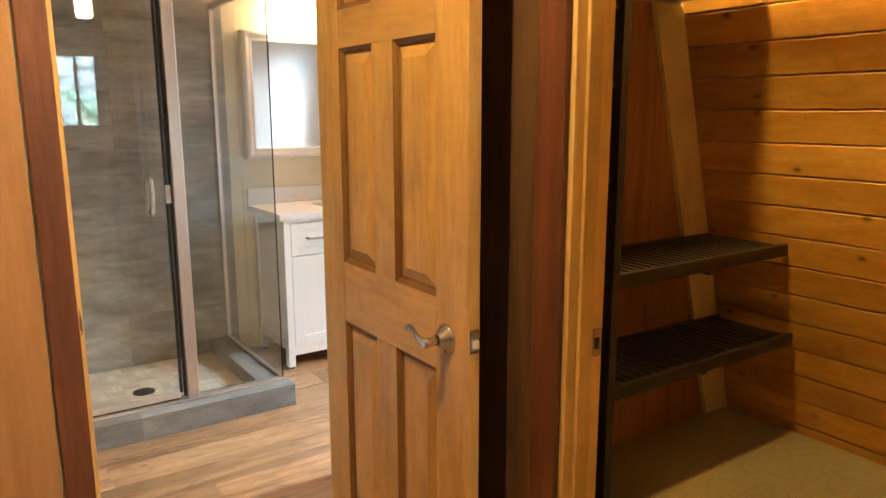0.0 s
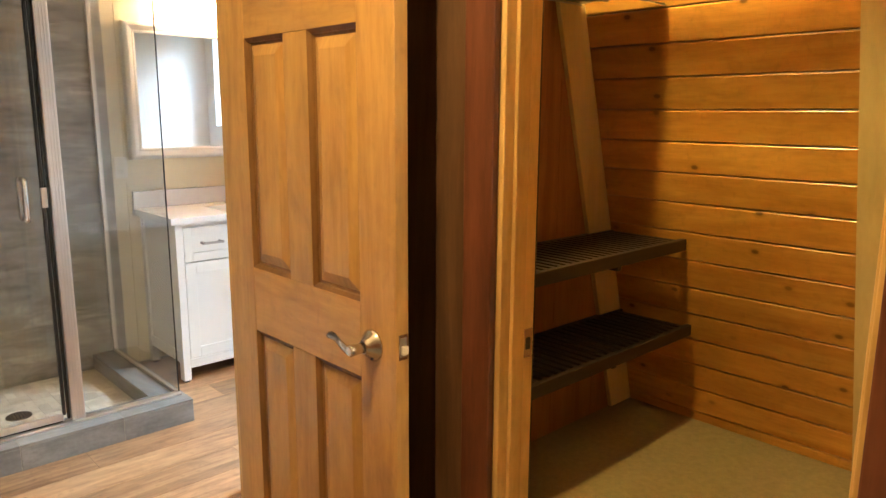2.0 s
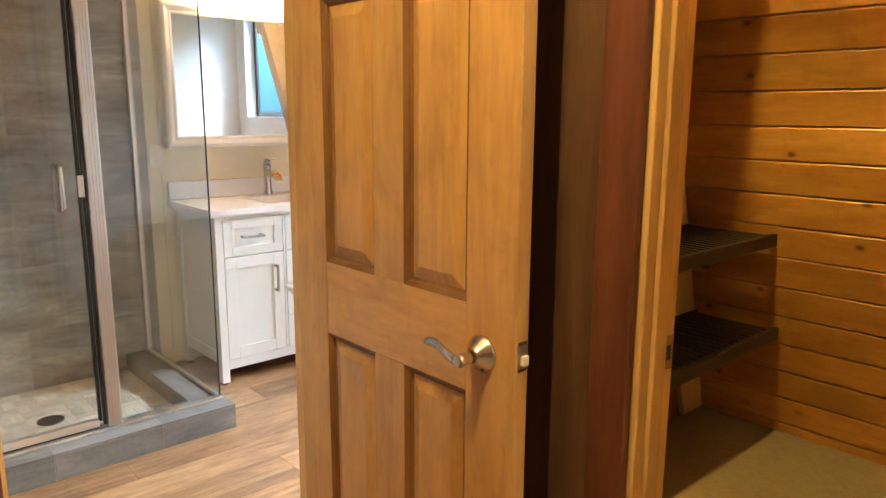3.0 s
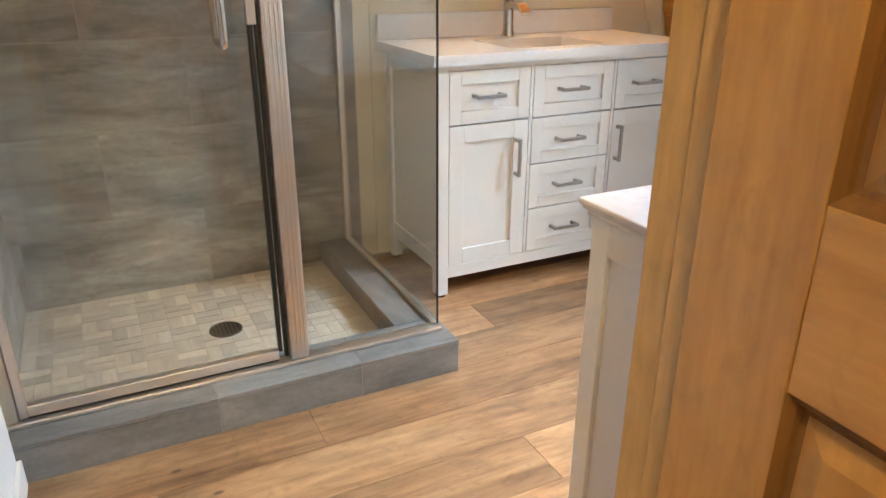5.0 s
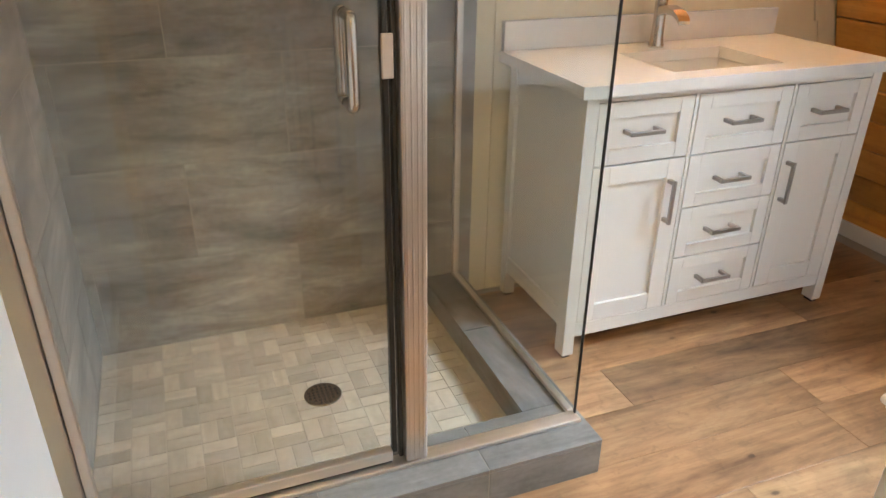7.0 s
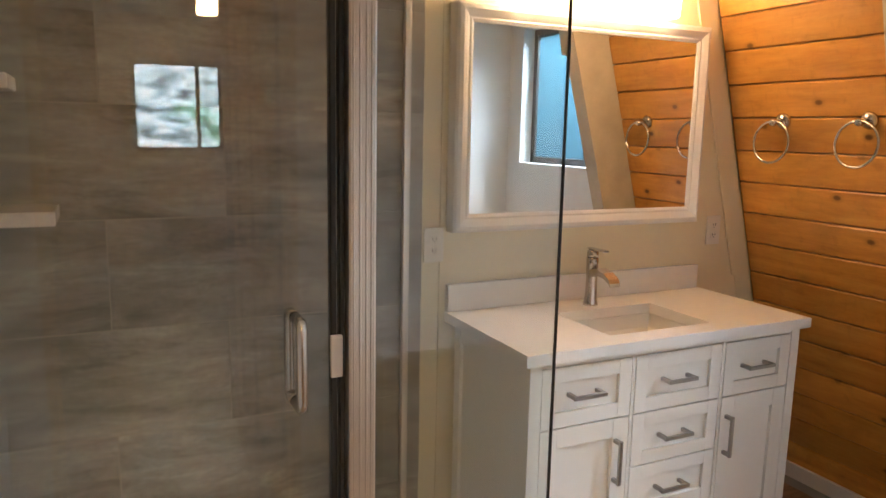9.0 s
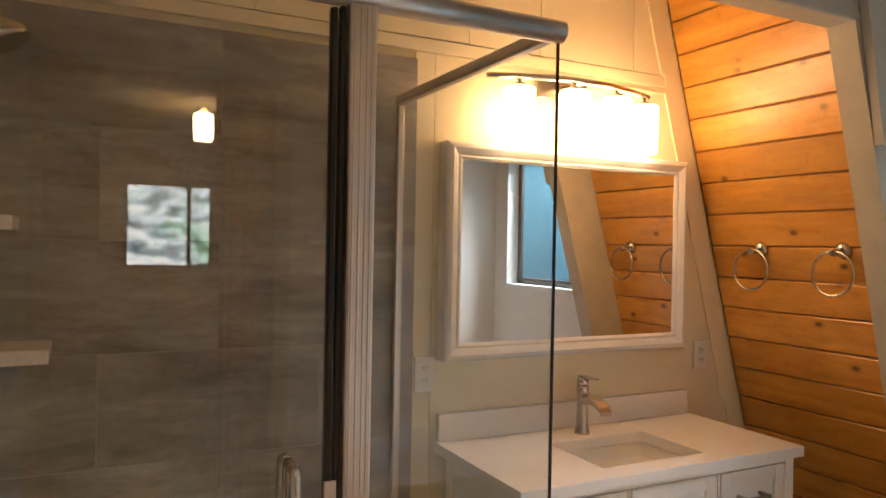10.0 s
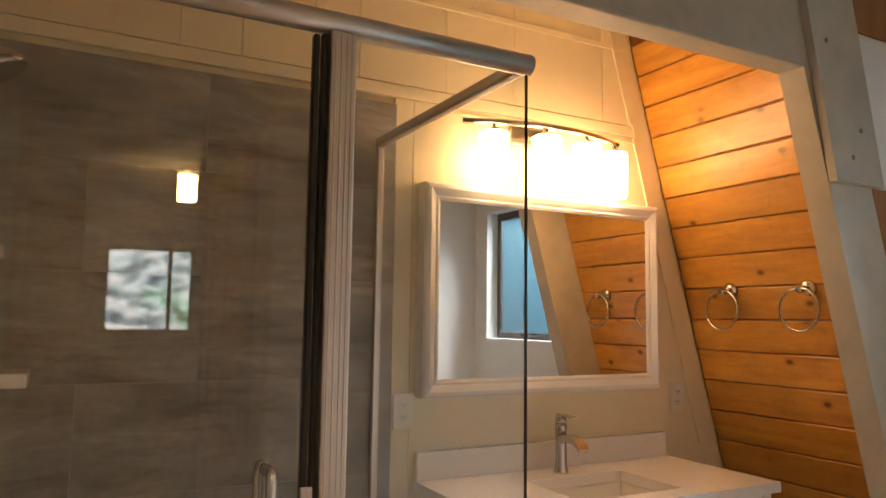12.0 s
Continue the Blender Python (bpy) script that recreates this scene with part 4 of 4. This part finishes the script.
part("back_plate", boxes(((1.76, BACK - 0.03, 2.065), (1.98, BACK - 0.006, 2.135)), bev=0.006), M_NICKEL, vl)
part("stem", bar((1.87, BACK - 0.03, 2.11), (1.87, bow(1.87), 2.11), 0.009), M_NICKEL, vl)
part("bar", tube(bmesh.new(), [(1.525 + 0.70 * i / 16, bow(1.525 + 0.70 * i / 16), 2.11) for i in range(17)], 0.011, 10), M_NICKEL, vl)
for x in (1.632, 1.825, 2.020, 2.198):
    y = bow(x)
    sd = part("shade", lathe(bmesh.new(), pose(x, y, 1.895), [(0.045, 0), (0.050, 0.004), (0.053, 0.09), (0.053, 0.172), (0.046, 0.178)], 24), M_SHADE, vl, "lit frosted glass shade")
    part("cap", lathe(bmesh.new(), pose(x, y, 2.0735), [(0.020, 0), (0.020, 0.012), (0.007, 0.018), (0.007, 0.03)], 16), M_NICKEL, sd)

# ---- outlets ----
for x, z in ((1.350, 1.115), (2.592, 1.114)):
    ot = thing("outlet", (x, BACK, z), "cream duplex wall outlet", "outlet", group="bathroom outlets")
    part("plate", boxes(((x - 0.036, BACK - 0.011, z - 0.058), (x + 0.036, BACK - 0.0055, z + 0.058)), bev=0.002), M_OUTLET, ot)
    for dz in (-0.02, 0.02):
        so = part("socket", boxes(((x - 0.016, BACK - 0.0135, z + dz - 0.014), (x + 0.016, BACK - 0.0112, z + dz + 0.014)), bev=0.001), M_OUTLET, ot)
        part("slots", boxes(((x - 0.008, BACK - 0.0142, z + dz - 0.002), (x - 0.005, BACK - 0.0137, z + dz + 0.007)), ((x + 0.005, BACK - 0.0142, z + dz - 0.002), (x + 0.008, BACK - 0.0137, z + dz + 0.007)), ((x - 0.002, BACK - 0.0142, z + dz - 0.010), (x + 0.002, BACK - 0.0137, z + dz - 0.006))), M_SLOT, so)

# ---- towel rings ----
for y in (3.905, 3.575):
    z = 1.548
    x = lean(z)
    tr = thing("towel_ring", (x, y, z), "brushed nickel towel ring on pine boards", "towel ring", group="towel rings")
    part("rose", lathe(bmesh.new(), pose(x - 0.002, y, z, 0, -106, 0), [(0.030, 0), (0.030, 0.005), (0.026, 0.010), (0.024, 0.014), (0.012, 0.02)], 24), M_NICKEL, tr)
    part("stem", lathe(bmesh.new(), pose(x - 0.002, y, z, 0, -98, 0), [(0.011, 0.01), (0.009, 0.03), (0.012, 0.042), (0.014, 0.055), (0.010, 0.064)], 16), M_NICKEL, tr)
    c = Vector((x - 0.058, y, z - 0.078))
    part("ring", tube(bmesh.new(), [c + Vector((0.002 * math.cos(a), 0.075 * math.sin(a), 0.075 * math.cos(a))) for a in [2 * math.pi * k / 40 for k in range(40)]], 0.0048, 10, True), M_NICKEL, tr)

# ---- marble-topped cabinet by the doorway ----
cab = thing("cabinet", (1.55, 2.28, 0), "white shaker cabinet beside the doorway", "cabinet")
part("body", boxes(((1.168, 2.10, 0.05), (1.92, 2.452, 0.755)), bev=0.002), M_WHITE, cab)
for y0, y1 in ((2.101, 2.145), (2.407, 2.453)):
    part("corner_post", boxes(((1.155, y0, 0.0), (1.1675, y1, 0.755)), bev=0.002), M_WHITE, cab)
for z0, z1 in ((0.06, 0.13), (0.69, 0.754)):
    part("side_rail", boxes(((1.157, 2.1455, z0), (1.1675, 2.4065, z1)), bev=0.002), M_WHITE, cab)
part("plinth", boxes(((1.19, 2.10, 0.0), (1.90, 2.43, 0.049))), M_WHITE, cab)
part("cove", boxes(((1.148, 2.10, 0.7555), (1.93, 2.462, 0.766)), bev=0.003), M_WHITE, cab)
for x0 in (1.18, 1.55):
    part("door", boxes(((x0, 2.4535, 0.08), (x0 + 0.36, 2.468, 0.735)), bev=0.002), M_WHITE, cab)
cwt = thing("cabinet_worktop", (1.54, 2.29, 0.7665), "pale veined marble top on the white cabinet", "worktop")
part("slab", boxes(((1.137, 2.10, 0.7735), (1.94, 2.478, 0.787)), bev=0.005), M_MARBLE, cwt)
part("ogee_edge", boxes(((1.143, 2.10, 0.7665), (1.934, 2.472, 0.7733)), bev=0.0028), M_MARBLE, cwt)

# ---- closet things ----


def slat_shelf(z, x1):
    s = thing("slatted_shelf", (2.2, 1.76, z - 0.04), "dark espresso slatted closet shelf", "shelf", group="closet shelves")
    part("front_rail", boxes(((1.76, 1.565, z - 0.045), (x1, 1.59, z + 0.004)), bev=0.002), M_SHELFWOOD, s)
    part("back_rail", boxes(((1.76, 1.925, z - 0.04), (x1 + 0.02, 1.955, z - 0.001)), bev=0.002), M_SHELFWOOD, s)
    n = 24
    for i in range(n):
        x = 1.78 + (x1 - 1.82) * i / (n - 1)
        part("slat", boxes(((x - 0.012, 1.591, z - 0.012), (x + 0.012, 1.924, z)), bev=0.0015), M_SHELFWOOD, s)
    part("bracket", boxes(((2.30, 1.60, z - 0.075), (2.325, 1.924, z - 0.046)), bev=0.002), M_SHELFWOOD, s)
    return s


slat_shelf(0.895, 2.755)
slat_shelf(0.500, 2.85)
up = thing("shelf_tower", (1.72, 1.76, 0), "dark espresso upright shelf tower frame", "shelf tower")
for x, y in ((1.725, 1.56), (1.30, 1.56), (1.725, 1.93), (1.30, 1.93)):
    part("post", boxes(((x, y, 0.006), (x + 0.034, y + 0.024, 1.78)), bev=0.002), M_SHELFWOOD, up)
part("back_panel", boxes(((1.335, 1.935, 0.05), (1.724, 1.948, 1.75))), M_SHELFWOOD, up)
part("side_panel", boxes(((1.735, 1.585, 0.006), (1.748, 1.929, 1.77))), M_SHELFWOOD, up)
for z in (0.45, 0.86, 1.20, 1.5, 1.74):
    part("shelf", boxes(((1.335, 1.585, z), (1.734, 1.929, z + 0.02)), bev=0.002), M_SHELFWOOD, up)

wire = thing("wire_shelf", (1.9, 1.75, 1.84), "grey wire closet shelf with a hanging rod", "wire shelf")
for i in range(4):
    part("long_wire", bar((1.16, 1.56 + 0.125 * i, 1.85), (lean_closet(1.85) - 0.03, 1.56 + 0.125 * i, 1.85), 0.004, 8), M_PULL, wire)
for i in range(40):
    x = 1.18 + 1.27 * i / 39
    part("cross_wire", bar((x, 1.56, 1.855), (x, 1.94, 1.855), 0.002, 6), M_PULL, wire)
part("front_wire", bar((1.16, 1.56, 1.815), (lean_closet(1.85) - 0.03, 1.56, 1.815), 0.004, 8), M_PULL, wire)
for x in (1.62,):
    part("brace", bar((x, 1.575, 1.84), (x, 1.955, 1.60), 0.007, 8), M_RUBBER, wire, "black diagonal brace")
# solid board added so the open wires block the closet lamp
part("shelf_liner", boxes(((1.17, 1.565, 1.858), (lean_closet(1.86) - 0.03, 1.95, 1.864)), bev=0.001), M_DARKWOOD, wire, "dark board added on the wires to cast their shadow")
rod = thing("closet_rod", (1.9, 1.2, 1.95), "wooden hanging rod across the closet", "rod")
part("rod", bar((2.15, 0.01, 2.14), (2.15, 1.95, 2.14), 0.020), M_SHELFWOOD, rod)

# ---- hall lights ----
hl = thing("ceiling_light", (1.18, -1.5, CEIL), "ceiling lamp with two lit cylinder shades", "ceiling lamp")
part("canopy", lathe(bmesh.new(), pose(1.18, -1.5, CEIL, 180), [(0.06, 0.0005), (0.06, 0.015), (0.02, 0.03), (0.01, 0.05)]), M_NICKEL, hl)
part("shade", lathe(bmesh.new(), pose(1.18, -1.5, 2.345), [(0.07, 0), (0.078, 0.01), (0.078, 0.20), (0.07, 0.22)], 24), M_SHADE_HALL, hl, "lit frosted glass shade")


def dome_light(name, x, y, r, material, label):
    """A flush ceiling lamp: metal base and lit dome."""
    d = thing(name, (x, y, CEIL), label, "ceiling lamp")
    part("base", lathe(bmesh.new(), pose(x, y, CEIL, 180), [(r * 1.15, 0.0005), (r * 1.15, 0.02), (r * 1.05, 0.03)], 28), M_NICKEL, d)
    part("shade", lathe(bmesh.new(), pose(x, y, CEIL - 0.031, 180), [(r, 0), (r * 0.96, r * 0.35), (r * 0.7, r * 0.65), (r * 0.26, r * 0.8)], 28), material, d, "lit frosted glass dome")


# both domes are unseen, added where the hall and closet shadows point
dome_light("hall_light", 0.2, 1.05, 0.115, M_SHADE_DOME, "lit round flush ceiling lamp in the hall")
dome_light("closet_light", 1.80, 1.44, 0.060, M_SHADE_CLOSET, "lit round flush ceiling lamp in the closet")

# ---- pieces: boards, tiles, mosaic, floor planks ----
TILT_E = math.atan(0.28)
PITCH = 0.1255


def board_mesh(y0, y1):
    """One tongued board, its face along the lean, origin at its lower edge."""
    bm = bmesh.new()
    h = PITCH / math.cos(TILT_E)
    g = 0.004
    sec = [(0.018, 0.0), (g, 0.0), (0.0, g), (0.0, h - 0.0045 - g), (g, h - 0.0045), (0.018, h - 0.0045)]
    sec = [(x * math.cos(TILT_E) - z * math.sin(TILT_E), z * math.cos(TILT_E) + x * math.sin(TILT_E)) for x, z in sec]
    prism_y(bm, sec, y0, y1)
    me = mesh_of("plank", bm, M_CEDAR)
    return me


E_BATH = board_mesh(3.391, 4.143)
E_CLO = board_mesh(0.002, 1.956)
for k in range(22):
    z = 0.054 + PITCH * (k - 1)
    if z < CEIL - 0.13:
        piece("plank", E_BATH, wall_east, (lean(z), 0, z))
        piece("plank", E_CLO, wall_closet_east, (lean_closet(z), 0, z))

# wall tiles in half bond
TW, TH = 0.61, 0.305


def slab_mesh(name, sx, sy, sz, material, bev=0.0012):
    bm = bmesh.new()
    box(bm, (0, 0, 0), (sx, sy, sz), bev)
    return mesh_of(name, bm, material)


cache = {}


def slab(name, sx, sy, sz, material, parent, at, bev=0.0012):
    key = (name, round(sx, 3), round(sy, 3), round(sz, 3), material.name)
    if key not in cache:
        cache[key] = slab_mesh(name, sx, sy, sz, material, bev)
    return piece(name, cache[key], parent, at)


tile_back = solid("wall_tile_back", boxes(((0.03, 4.1258, 0.0), (1.299, 4.1495, 2.144))), M_GROUT_TILE, "grey striated tile on the shower back wall", "tiled wall")
tile_side = solid("wall_tile_side", boxes(((0.031, 3.336, 0.0), (0.0497, 4.1252, 2.144))), M_GROUT_TILE, "grey striated tile on the shower side wall", "tiled wall")
for r in range(8):
    z = 0.015 + TH * (r - 0)
    h = min(TH - 0.0028, 2.145 - z)
    if h < 0.01:
        continue
    off = 0.38 - TW if r % 2 == 1 else 0.69 - TW * 2
    x = off
    while x < 1.30:
        a, b = max(x, 0.042), min(x + TW - 0.0028, 1.30)
        if b - a > 0.02:
            slab("tile", b - a, 0.010, h, M_TILE, tile_back, (a, 4.125, z))
        x += TW
    y = 3.336 - (0.3 if r % 2 else 0.05)
    while y < 4.124:
        a, b = max(y, 3.336), min(y + TW - 0.0028, 4.124)
        if b - a > 0.02:
            slab("tile", 0.010, b - a, h, M_TILE_Y, tile_side, (0.0405, a, z))
        y += TW

# basketweave mosaic
S = 0.0875
nx, ny = 13, 9
for i in range(nx):
    for j in range(ny):
        x, y = 0.052 + i * S, 3.336 + j * S
        sy = S
        for k in range(2):
            if x > 1.10:
                continue
            if (i + j) % 2:
                slab("mosaic_tile", min(S, 1.119 - x) - 0.0025, sy / 2 - 0.0025, 0.006, M_MOSAIC_X, pan, (x, y + k * sy / 2, 0.0222), 0.001)
            elif x + k * S / 2 + 0.01 < 1.119:
                slab("mosaic_tile", min(S / 2, 1.119 - x - k * S / 2) - 0.0025, sy - 0.0025, 0.006, M_MOSAIC_Y, pan, (x + k * S / 2, y, 0.0222), 0.001)

# floor planks along x, in the bathroom and the hall by the doorway
planks = solid("plank_floor", boxes(((-3.3, -3.8, -0.0058), (3.03, 4.14, -0.0045))), M_GROUT_DARK, "warm brown wood-look vinyl plank floor", "floor")
rng = random.Random(4)
PW, PL = 0.186, 1.22
ENDS = {14: 1.507, 12: 0.786, 11: 1.586, 10: 1.268}
y = 0.76
r = 0
while y < 4.12:
    x = -1.5 - rng.uniform(0.0, 1.1)
    if r in ENDS:
        x = ENDS[r] - PL * 3
    while x < 3.0:
        a, b = max(x, -1.498), min(x + PL - 0.0012, 3.0)
        w = min(PW - 0.0012, 4.12 - y)
        if y < 1.95:
            b = min(b, 1.10)
        elif y > 2.1:
            a = max(a, -0.05)
        if b - a > 0.05:
            slab("plank", b - a, w, 0.004, M_PLANK, planks, (a, y, -0.0042), 0.0008)
        x += PL
    y += PW
    r += 1
